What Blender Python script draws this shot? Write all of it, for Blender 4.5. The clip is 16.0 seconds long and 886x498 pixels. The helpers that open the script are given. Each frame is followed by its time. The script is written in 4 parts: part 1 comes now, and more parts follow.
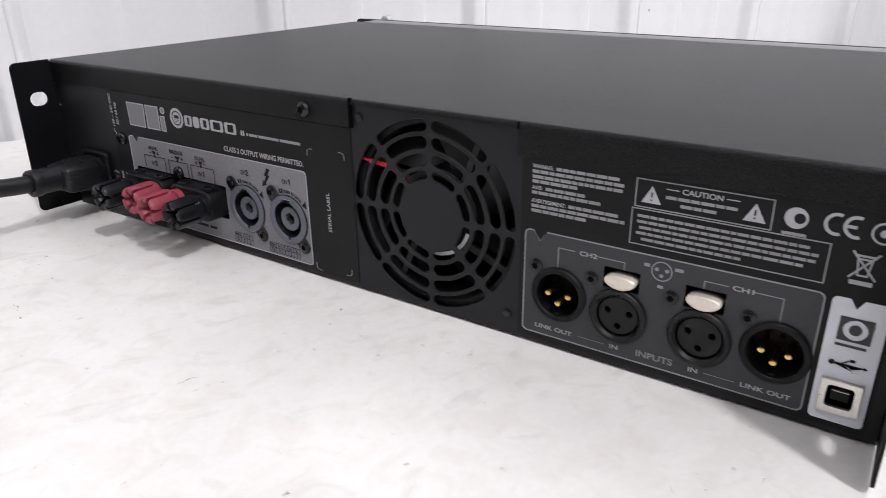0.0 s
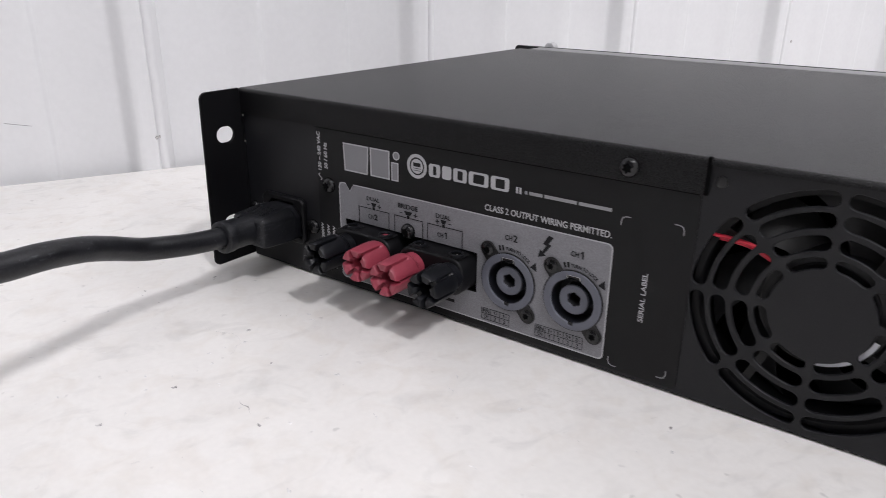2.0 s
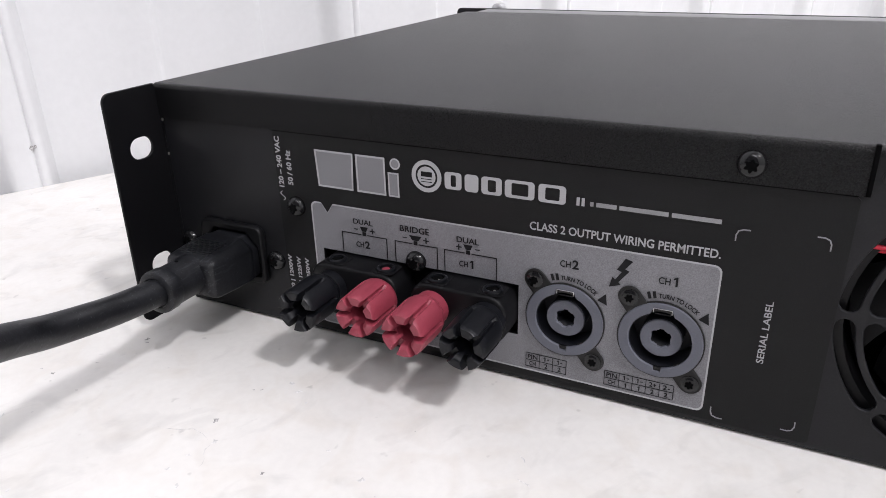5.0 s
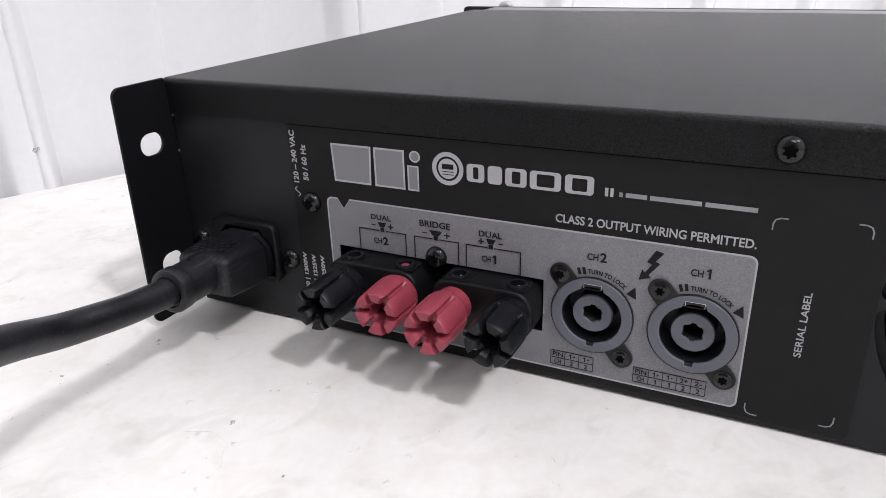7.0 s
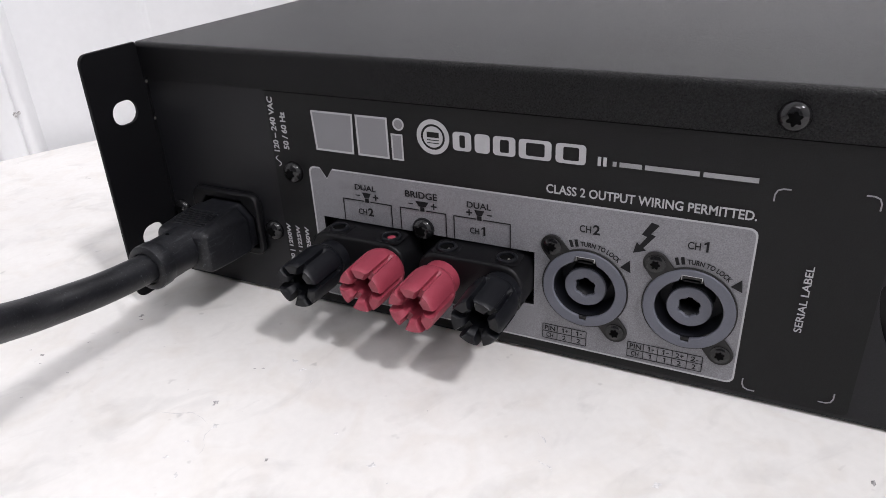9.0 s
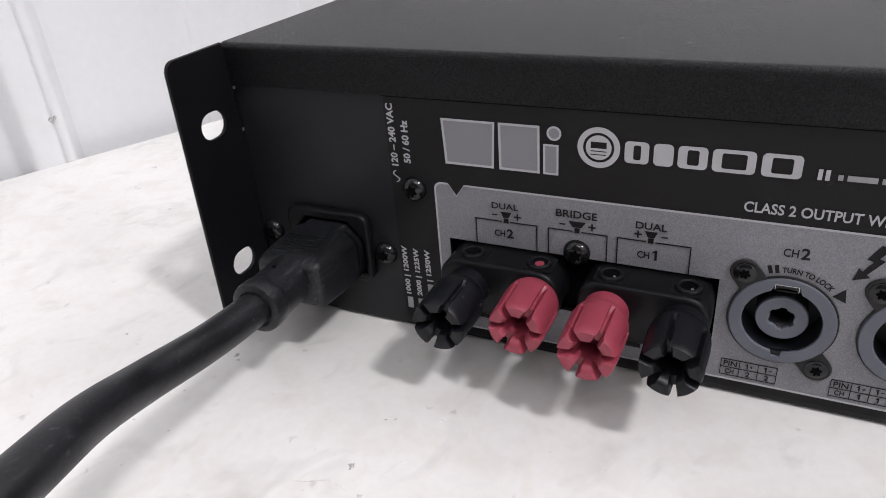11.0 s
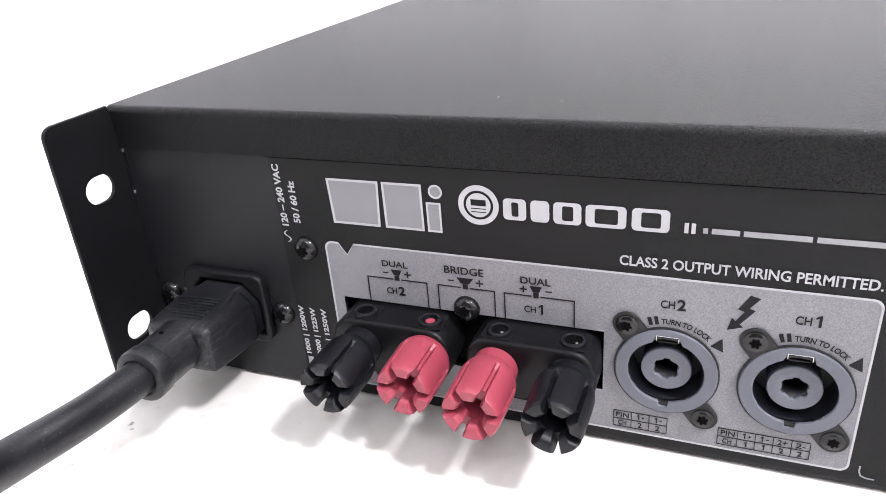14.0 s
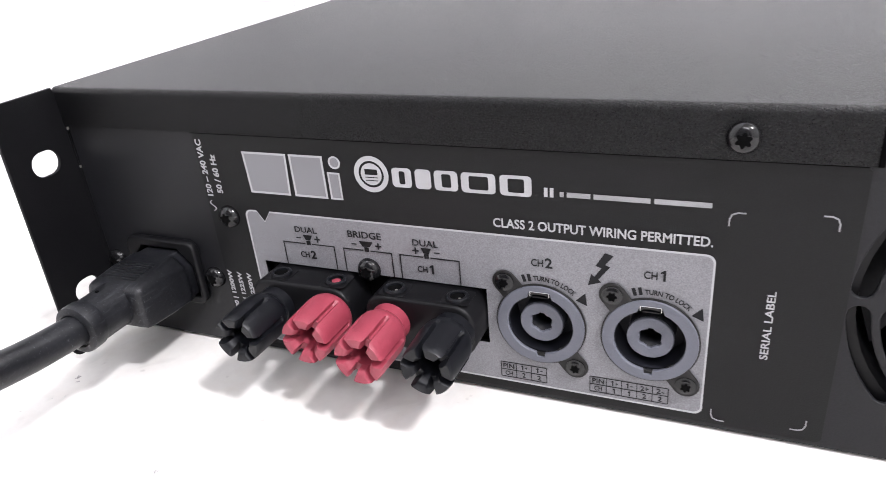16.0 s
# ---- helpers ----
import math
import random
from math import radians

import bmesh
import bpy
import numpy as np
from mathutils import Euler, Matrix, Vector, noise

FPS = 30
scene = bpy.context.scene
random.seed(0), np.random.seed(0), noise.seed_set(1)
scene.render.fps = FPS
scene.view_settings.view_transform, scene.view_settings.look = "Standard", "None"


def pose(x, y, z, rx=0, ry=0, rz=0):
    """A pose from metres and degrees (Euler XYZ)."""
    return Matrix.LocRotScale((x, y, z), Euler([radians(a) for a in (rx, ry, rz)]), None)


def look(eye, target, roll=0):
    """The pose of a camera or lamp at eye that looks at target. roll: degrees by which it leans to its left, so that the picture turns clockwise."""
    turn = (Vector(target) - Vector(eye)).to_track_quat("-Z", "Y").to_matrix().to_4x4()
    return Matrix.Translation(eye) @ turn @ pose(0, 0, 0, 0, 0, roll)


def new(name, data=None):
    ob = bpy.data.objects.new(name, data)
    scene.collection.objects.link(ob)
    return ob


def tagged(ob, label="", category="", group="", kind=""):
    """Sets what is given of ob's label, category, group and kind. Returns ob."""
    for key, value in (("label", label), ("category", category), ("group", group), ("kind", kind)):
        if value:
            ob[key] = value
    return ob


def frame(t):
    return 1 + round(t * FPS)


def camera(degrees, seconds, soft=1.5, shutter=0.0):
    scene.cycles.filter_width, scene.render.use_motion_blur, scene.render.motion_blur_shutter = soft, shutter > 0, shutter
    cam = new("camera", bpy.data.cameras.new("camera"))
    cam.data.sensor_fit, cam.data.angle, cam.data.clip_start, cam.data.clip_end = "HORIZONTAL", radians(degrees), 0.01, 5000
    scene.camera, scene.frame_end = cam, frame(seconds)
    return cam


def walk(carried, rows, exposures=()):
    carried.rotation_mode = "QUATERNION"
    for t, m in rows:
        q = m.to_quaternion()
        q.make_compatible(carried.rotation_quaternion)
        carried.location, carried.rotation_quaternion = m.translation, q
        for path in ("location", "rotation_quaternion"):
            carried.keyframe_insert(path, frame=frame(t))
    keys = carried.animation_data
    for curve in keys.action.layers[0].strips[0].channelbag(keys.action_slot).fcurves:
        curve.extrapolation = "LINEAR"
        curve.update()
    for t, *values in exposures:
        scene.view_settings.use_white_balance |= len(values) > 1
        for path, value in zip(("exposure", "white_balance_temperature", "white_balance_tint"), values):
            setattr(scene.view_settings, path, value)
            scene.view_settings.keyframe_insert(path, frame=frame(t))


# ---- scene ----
cam = camera(63.5, 16.0, soft=0.6, shutter=0.3)
PATH = [
    (0, (0.43093, -0.22952, 0.14681), (-0.08741, 0.53183, -0.24263), -0.68),
    (0.5, (0.39651, -0.23424, 0.14421), (-0.13044, 0.52461, -0.23851), -0.40),
    (1, (0.35743, -0.23521, 0.14063), (-0.19148, 0.49835, -0.26010), -0.95),
    (1.5, (0.32589, -0.23199, 0.14088), (-0.21924, 0.50883, -0.25158), -0.11),
    (2, (0.29054, -0.23383, 0.14349), (-0.25517, 0.52152, -0.21937), 0.52),
    (2.5, (0.25800, -0.22100, 0.13382), (-0.26524, 0.54146, -0.24680), 1.05),
    (3, (0.23830, -0.20796, 0.13798), (-0.24757, 0.58424, -0.23128), 0.96),
    (3.5, (0.22836, -0.20173, 0.14218), (-0.23501, 0.59578, -0.24417), -0.74),
    (4, (0.21243, -0.19850, 0.14283), (-0.21453, 0.62414, -0.23264), -0.08),
    (4.2, (0.21106, -0.19430, 0.13889), (-0.20731, 0.62754, -0.24781), -0.28),
    (6.3, (0.20208, -0.19047, 0.13312), (-0.21816, 0.62073, -0.27353), -2.60),
    (6.5, (0.20025, -0.19139, 0.13044), (-0.21140, 0.62884, -0.26675), -1.87),
    (7, (0.20104, -0.19067, 0.13037), (-0.21146, 0.62957, -0.26592), -1.93),
    (7.5, (0.20017, -0.19041, 0.12934), (-0.20706, 0.63198, -0.26794), -1.64),
    (8, (0.20136, -0.18931, 0.12959), (-0.21303, 0.62926, -0.26818), -2.08),
    (8.2, (0.20147, -0.18787, 0.13235), (-0.21233, 0.62481, -0.27792), -2.50),
    (10.3, (0.18765, -0.16703, 0.12977), (-0.20523, 0.61955, -0.34661), -1.99),
    (10.5, (0.17196, -0.17787, 0.12830), (-0.21841, 0.62028, -0.33058), -1.88),
    (11, (0.14727, -0.16547, 0.13276), (-0.25141, 0.61175, -0.35406), -4.80),
    (11.5, (0.14655, -0.15205, 0.12885), (-0.22199, 0.63758, -0.36172), -5.07),
    (12, (0.15649, -0.14740, 0.13866), (-0.20973, 0.67296, -0.30054), -6.48),
    (12.5, (0.15916, -0.15140, 0.13531), (-0.20918, 0.66845, -0.30308), -5.68),
    (13, (0.15988, -0.15401, 0.13626), (-0.20656, 0.66301, -0.30895), -5.60),
    (13.5, (0.16259, -0.15382, 0.13618), (-0.20458, 0.66381, -0.30729), -5.55),
    (14, (0.16436, -0.15451, 0.13515), (-0.19317, 0.66826, -0.30670), -4.90),
    (14.5, (0.17105, -0.15549, 0.13343), (-0.18701, 0.67037, -0.30216), -4.67),
    (15, (0.17866, -0.15566, 0.13386), (-0.18051, 0.66466, -0.31120), -4.88),
    (15.5, (0.18967, -0.15799, 0.13399), (-0.18072, 0.65384, -0.31738), -5.42),
    (16, (0.20237, -0.16194, 0.13432), (-0.17366, 0.64850, -0.31489), -5.49),
]
EXPOSURES = [(0, -0.31), (0.5, -0.42), (1.0, -0.59), (1.5, -0.48), (2.5, -0.40), (3.0, -0.27), (3.5, -0.25), (4.0, -0.15), (6.5, -0.11), (8.0, -0.11), (10.5, -0.23), (11.0, -0.23), (11.4, -0.14), (11.6, 0.13), (11.8, 0.50), (12.1, 0.82), (12.5, 0.97), (14.5, 1.01), (16, 0.78)]
walk(cam, [(t, look(eye, target, roll)) for t, eye, target, roll in PATH], EXPOSURES)

# ---- world and light ----
world = bpy.data.worlds.new("world")
scene.world = world
world.use_nodes = True
world.node_tree.nodes["Background"].inputs[0].default_value = (0.9, 0.93, 1.0, 1)
world.node_tree.nodes["Background"].inputs[1].default_value = 0.3


def unseen_lamp(eye, target, width, length, watts, colour=(0.985, 0.965, 1.0)):
    data = bpy.data.lights.new("unseen_lamp", "AREA")
    data.shape, data.size, data.size_y, data.energy, data.color = "RECTANGLE", width, length, watts, colour
    lamp = new("unseen_lamp", data)
    lamp.matrix_world = look(eye, target)
    return lamp


# key over the bench, from its shadows; unseen fills added down-room and near side
unseen_lamp((2.24, -0.84, 3.05), (0.10, 0.0, 0.0), 0.26, 0.38, 112)
unseen_lamp((1.70, 2.10, 3.05), (1.65, 2.30, 0.0), 1.2, 2.0, 66)
unseen_lamp((0.60, -2.20, 3.05), (0.45, -1.50, 0.0), 1.6, 2.2, 78)

# ---- materials ----


def material(name, colour, rough=0.5, metal=0.0, grain=900.0, vary=0.15, bump=0.0, bump_scale=1500.0, blotch=12.0, blotch_vary=0.12, rough_vary=0.1, coat=0.0, spec=0.5, sparkle=0.0):
    m = bpy.data.materials.new(name)
    m.use_nodes = True
    nodes, links = m.node_tree.nodes, m.node_tree.links
    bsdf = nodes["Principled BSDF"]
    coord = nodes.new("ShaderNodeTexCoord")

    def noise_node(scale, detail):
        n = nodes.new("ShaderNodeTexNoise")
        n.inputs["Scale"].default_value, n.inputs["Detail"].default_value = scale, detail
        links.new(coord.outputs["Object"], n.inputs["Vector"])
        return n

    def spread(source, low, high):
        r = nodes.new("ShaderNodeMapRange")
        r.inputs["From Min"].default_value, r.inputs["From Max"].default_value = 0.3, 0.7
        r.inputs["To Min"].default_value, r.inputs["To Max"].default_value = low, high
        links.new(source, r.inputs["Value"])
        return r.outputs["Result"]

    fine, broad = noise_node(grain, 3), noise_node(blotch, 5)
    product = nodes.new("ShaderNodeMath")
    product.operation = "MULTIPLY"
    links.new(spread(fine.outputs["Fac"], 1 - vary, 1 + vary), product.inputs[0])
    links.new(spread(broad.outputs["Fac"], 1 - blotch_vary, 1 + blotch_vary), product.inputs[1])
    scale = nodes.new("ShaderNodeVectorMath")
    scale.operation = "SCALE"
    scale.inputs[0].default_value = colour
    links.new(product.outputs[0], scale.inputs["Scale"])
    links.new(scale.outputs["Vector"], bsdf.inputs["Base Color"])
    links.new(spread(broad.outputs["Fac"], max(0.02, rough - rough_vary), min(1, rough + rough_vary)), bsdf.inputs["Roughness"])
    bsdf.inputs["Metallic"].default_value = metal
    bsdf.inputs["Coat Weight"].default_value = coat
    bsdf.inputs["Specular IOR Level"].default_value = spec
    if sparkle:
        # grains of the coat that are glossier than the rest
        links.new(spread(noise_node(2400, 1).outputs["Fac"], max(0.02, rough + sparkle), max(0.02, rough - sparkle)), bsdf.inputs["Roughness"])
        links.new(spread(noise_node(2100, 1).outputs["Fac"], spec * 0.75, spec * 1.35), bsdf.inputs["Specular IOR Level"])
    if bump:
        relief = noise_node(bump_scale, 2)
        b = nodes.new("ShaderNodeBump")
        b.inputs["Strength"].default_value, b.inputs["Distance"].default_value = bump, 0.0004
        links.new(relief.outputs["Fac"], b.inputs["Height"])
        links.new(b.outputs["Normal"], bsdf.inputs["Normal"])
    return m


POWDER = material("powder_coated_steel", (0.0034, 0.0034, 0.0040), 0.32, grain=2600, vary=0.5, bump=0.65, bump_scale=3200, blotch=9, rough_vary=0.04, spec=0.20, sparkle=0.10)
PANEL = material("satin_black_steel", (0.0067, 0.0069, 0.0086), 0.46, grain=1600, vary=0.2, bump=0.16, bump_scale=2600, blotch=15, spec=0.30)
# the rear panel's black made dimmer, to paint shade on the side sheets
SIDE_SHADED = material("shaded_black_sheet", (0.0042, 0.0042, 0.0050), 0.50, grain=1600, vary=0.2, bump=0.14, bump_scale=2600, blotch=15, spec=0.16)
OVERLAY = material("black_overlay_film", (0.0046, 0.0046, 0.0053), 0.50, grain=2400, vary=0.2, bump=0.2, bump_scale=2500, blotch=20, spec=0.23)
SILVER_INK = material("silver_ink", (0.176, 0.175, 0.190), 0.55, grain=3200, vary=0.25, bump=0.05, bump_scale=3500, blotch=30, blotch_vary=0.05)
GREY_INK = material("dark_grey_ink", (0.026, 0.0275, 0.0315), 0.55, grain=3200, vary=0.2, blotch=30, blotch_vary=0.05)
PALE_INK = material("pale_silver_ink", (0.66, 0.67, 0.72), 0.5, grain=3200, vary=0.06, blotch=40, blotch_vary=0.04)
WHITE_INK = material("white_ink", (0.36, 0.36, 0.375), 0.5, grain=3000, vary=0.06, blotch=60, blotch_vary=0.06)
LOGO_INK = material("grey_logo_ink", (0.175, 0.175, 0.188), 0.5, grain=3200, vary=0.18, blotch=60, blotch_vary=0.05)
FAINT_INK = material("faint_grey_ink", (0.24, 0.24, 0.25), 0.5, grain=3000, vary=0.1, blotch=60)
BLACK_INK = material("black_ink", (0.007, 0.007, 0.0085), 0.6, grain=3000, vary=0.1, blotch=60, spec=0.2)
BLACK_PLASTIC = material("black_plastic", (0.0045, 0.0045, 0.0054), 0.40, grain=1500, vary=0.15, bump=0.06, bump_scale=1800, blotch=60, rough_vary=0.08, spec=0.19)
KNOB_BLACK = material("black_nylon", (0.0048, 0.0052, 0.0072), 0.40, grain=1500, vary=0.1, bump=0.04, bump_scale=1500, blotch=80, rough_vary=0.06, spec=0.28)
KNOB_RED = material("red_nylon", (0.252, 0.035, 0.057), 0.46, grain=1500, vary=0.05, bump=0.04, bump_scale=1500, blotch=80, blotch_vary=0.08, rough_vary=0.06)
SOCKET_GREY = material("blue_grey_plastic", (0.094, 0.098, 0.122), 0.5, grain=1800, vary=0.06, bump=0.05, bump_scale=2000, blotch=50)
EAR_GREY = material("charcoal_plastic", (0.0080, 0.0076, 0.0078), 0.45, grain=1800, vary=0.1, bump=0.05, bump_scale=2000, blotch=50, spec=0.35)
SCREW_BLACK = material("black_oxide_steel", (0.009, 0.009, 0.010), 0.15, metal=0.2, grain=1500, vary=0.1, blotch=40, blotch_vary=0.1, rough_vary=0.03)
FAN_GREY = material("dusty_fan_plastic", (0.0145, 0.0145, 0.0155), 0.42, grain=1500, vary=0.2, bump=0.06, bump_scale=1800, blotch=60, rough_vary=0.08, spec=0.4)
SHELL_BLACK = material("glossy_black_moulding", (0.0032, 0.0032, 0.0038), 0.30, grain=1500, vary=0.1, bump=0.03, bump_scale=1500, blotch=80, rough_vary=0.06, spec=0.3)
RIVET_BLACK = material("black_painted_rivet", (0.006, 0.006, 0.0066), 0.38, grain=1500, vary=0.2, bump=0.05, bump_scale=1500, blotch=200, blotch_vary=0.3, spec=0.4)
# the socket grey darkened, to paint shade down the channel and core
SOCKET_SHADED = material("shaded_blue_grey_plastic", (0.012, 0.013, 0.019), 0.45, grain=1800, vary=0.06, bump=0.05, bump_scale=2000, blotch=50)
# near-black that paints the shade inside holes, recesses and gaps
HOLE_SHADE = material("painted_hole_shade", (0.002, 0.002, 0.0022), 0.9, grain=800, blotch=30, spec=0.05)
NICKEL = material("nickel_plate", (0.80, 0.73, 0.64), 0.42, metal=0.45, grain=900, vary=0.05, blotch=80, rough_vary=0.08)
GOLD = material("gold_plate", (0.95, 0.66, 0.22), 0.25, metal=1.0, grain=900, vary=0.05, blotch=80)
BEZEL_GREY = material("grey_moulded_bezel", (0.22, 0.22, 0.225), 0.6, grain=900, vary=0.08, blotch=40)
TIN = material("tinned_steel", (0.70, 0.68, 0.64), 0.35, metal=1.0, grain=900, vary=0.08, blotch=80)
BARE = material("bare_aluminium", (0.55, 0.55, 0.56), 0.38, metal=0.9, grain=900, vary=0.08, blotch=40)
WIRE_RED = material("red_wire", (0.65, 0.02, 0.05), 0.4, grain=900, vary=0.05, blotch=50)
WALL_WHITE = material("white_painted_steel", (0.70, 0.702, 0.715), 0.42, grain=220, vary=0.015, bump=0.02, bump_scale=60, blotch=4, blotch_vary=0.03)
PLAIN_WHITE = material("white_paint", (0.74, 0.74, 0.74), 0.7, grain=200, vary=0.03, blotch=2, blotch_vary=0.04)
# grey chosen dark so little light reflects from this unseen wall
DARK_WALL = material("dim_reflection_grey", (0.07, 0.07, 0.075), 0.8, grain=200, vary=0.05, blotch=2)
CONCRETE = material("grey_concrete", (0.32, 0.31, 0.30), 0.8, grain=120, vary=0.1, blotch=3, bump=0.2, bump_scale=200)
STEEL_LEG = material("grey_table_steel", (0.25, 0.25, 0.26), 0.45, metal=0.3, grain=300, vary=0.1)
SCUFF = material("grey_scuff", (0.40, 0.39, 0.385), 0.8, grain=1500, vary=0.5, blotch=300, blotch_vary=0.5)
SCUFF_PALE = material("pale_scuff", (0.66, 0.65, 0.645), 0.8, grain=1500, vary=0.2, blotch=300, blotch_vary=0.25)


def bench_material():
    """Worn white laminate: broad greyish wear, faint smears, fine pits and specks."""
    m = material("worn_white_bench", (0.735, 0.718, 0.698), 0.5, grain=380, vary=0.02, bump=0.06, bump_scale=420, blotch=11, blotch_vary=0.065, rough_vary=0.12)
    nodes, links = m.node_tree.nodes, m.node_tree.links
    bsdf = nodes["Principled BSDF"]
    base = bsdf.inputs["Base Color"].links[0].from_socket
    coord = nodes.new("ShaderNodeTexCoord")
    mapping = nodes.new("ShaderNodeMapping")
    mapping.inputs["Rotation"].default_value = (0, 0, radians(25))
    mapping.inputs["Scale"].default_value = (1, 1.5, 1)
    links.new(coord.outputs["Object"], mapping.inputs["Vector"])
    smear = nodes.new("ShaderNodeTexNoise")
    smear.inputs["Scale"].default_value, smear.inputs["Detail"].default_value, smear.inputs["Distortion"].default_value = 44, 8, 1.2
    links.new(mapping.outputs["Vector"], smear.inputs["Vector"])
    ramp = nodes.new("ShaderNodeMapRange")
    ramp.inputs["From Min"].default_value, ramp.inputs["From Max"].default_value = 0.56, 0.76
    ramp.inputs["To Min"].default_value, ramp.inputs["To Max"].default_value = 1.0, 0.86
    links.new(smear.outputs["Fac"], ramp.inputs["Value"])
    speck = nodes.new("ShaderNodeTexNoise")
    speck.inputs["Scale"].default_value, speck.inputs["Detail"].default_value = 170, 2
    links.new(coord.outputs["Object"], speck.inputs["Vector"])
    dots = nodes.new("ShaderNodeMapRange")
    dots.inputs["From Min"].default_value, dots.inputs["From Max"].default_value = 0.72, 0.79
    dots.inputs["To Min"].default_value, dots.inputs["To Max"].default_value = 1.0, 0.78
    links.new(speck.outputs["Fac"], dots.inputs["Value"])
    both = nodes.new("ShaderNodeMath")
    both.operation = "MULTIPLY"
    links.new(ramp.outputs["Result"], both.inputs[0])
    links.new(dots.outputs["Result"], both.inputs[1])
    tint = nodes.new("ShaderNodeVectorMath")
    tint.operation = "SCALE"
    links.new(base, tint.inputs[0])
    links.new(both.outputs[0], tint.inputs["Scale"])
    # faint tea-coloured patches worn into the sheet
    patch = nodes.new("ShaderNodeTexNoise")
    patch.inputs["Scale"].default_value, patch.inputs["Detail"].default_value, patch.inputs["Distortion"].default_value = 62, 7, 0.9
    links.new(coord.outputs["Object"], patch.inputs["Vector"])
    amount = nodes.new("ShaderNodeMapRange")
    amount.inputs["From Min"].default_value, amount.inputs["From Max"].default_value = 0.47, 0.72
    amount.inputs["To Min"].default_value, amount.inputs["To Max"].default_value = 0.0, 0.6
    links.new(patch.outputs["Fac"], amount.inputs["Value"])
    stained = nodes.new("ShaderNodeMix")
    stained.data_type, stained.blend_type = "RGBA", "MULTIPLY"
    links.new(amount.outputs["Result"], stained.inputs["Factor"])
    links.new(tint.outputs["Vector"], stained.inputs["A"])
    stained.inputs["B"].default_value = (0.905, 0.877, 0.845, 1.0)
    links.new(stained.outputs["Result"], bsdf.inputs["Base Color"])
    return m


BENCH = bench_material()


def rubber_material():
    """Black rubber with pale dust: fine specks in patches, and short rubbed streaks."""
    m = material("dusty_black_rubber", (0.0066, 0.0070, 0.0090), 0.44, grain=900, vary=0.35, bump=0.10, bump_scale=1300, blotch=70, blotch_vary=0.3, spec=0.34)
    nodes, links = m.node_tree.nodes, m.node_tree.links
    bsdf = nodes["Principled BSDF"]
    base = bsdf.inputs["Base Color"].links[0].from_socket
    coord = nodes.new("ShaderNodeTexCoord")

    def mask(scale, low, high, stretch=(1, 1, 1)):
        mapping = nodes.new("ShaderNodeMapping")
        mapping.inputs["Scale"].default_value = stretch
        links.new(coord.outputs["Object"], mapping.inputs["Vector"])
        n = nodes.new("ShaderNodeTexNoise")
        n.inputs["Scale"].default_value, n.inputs["Detail"].default_value = scale, 2
        links.new(mapping.outputs["Vector"], n.inputs["Vector"])
        r = nodes.new("ShaderNodeMapRange")
        r.inputs["From Min"].default_value, r.inputs["From Max"].default_value = low, high
        links.new(n.outputs["Fac"], r.inputs["Value"])
        return r.outputs["Result"]

    def combine(kind, a, b):
        n = nodes.new("ShaderNodeMath")
        n.operation = kind
        links.new(a, n.inputs[0]), links.new(b, n.inputs[1])
        return n.outputs[0]

    specks = combine("MULTIPLY", mask(1500, 0.62, 0.78), mask(90, 0.42, 0.62))
    streaks = combine("MULTIPLY", mask(900, 0.58, 0.80, (1, 0.10, 1)), mask(60, 0.45, 0.65))
    dust = combine("MAXIMUM", specks, streaks)
    mix = nodes.new("ShaderNodeMix")
    mix.data_type = "RGBA"
    links.new(dust, mix.inputs[0])
    links.new(base, mix.inputs[6])
    mix.inputs[7].default_value = (0.060, 0.062, 0.070, 1)
    links.new(mix.outputs[2], bsdf.inputs["Base Color"])
    return m


RUBBER = rubber_material()

# ---- mesh helpers ----
PLACED = {}


def thing(name, at, label, category, group=""):
    ob = new(name)
    ob.empty_display_size = 0.02
    ob.location = at
    PLACED[ob.name] = Matrix.Translation(at)
    return tagged(ob, label, category, group)


def part(name, mesh, mat, parent, label="", at=None):
    """Links a mesh, or a bmesh, as one part of a thing or of a part; at: its pose in the world."""
    if isinstance(mesh, bmesh.types.BMesh):
        data = bpy.data.meshes.new(name)
        mesh.to_mesh(data)
        mesh.free()
        mesh = data
    if mat and not mesh.materials:
        mesh.materials.append(mat)
    ob = new(name, mesh)
    m = at or Matrix()
    ob.parent = parent
    ob.matrix_parent_inverse = PLACED[parent.name].inverted()
    ob.matrix_basis = m
    PLACED[ob.name] = m
    return tagged(ob, label) if label else ob


def smooth(bm, degrees=35):
    for f in bm.faces:
        f.smooth = True
    for e in bm.edges:
        if len(e.link_faces) != 2 or e.calc_face_angle(9) > radians(degrees):
            e.smooth = False
    return bm


def box(x0, x1, y0, y1, z0, z1, bevel=0.0, segments=2):
    bm = bmesh.new()
    bmesh.ops.create_cube(bm, size=1)
    for v in bm.verts:
        v.co = ((x0 + x1) / 2 + v.co.x * (x1 - x0), (y0 + y1) / 2 + v.co.y * (y1 - y0), (z0 + z1) / 2 + v.co.z * (z1 - z0))
    if bevel:
        bmesh.ops.bevel(bm, geom=bm.edges[:], offset=bevel, segments=segments, profile=0.5, affect="EDGES")
        smooth(bm)
    return bm


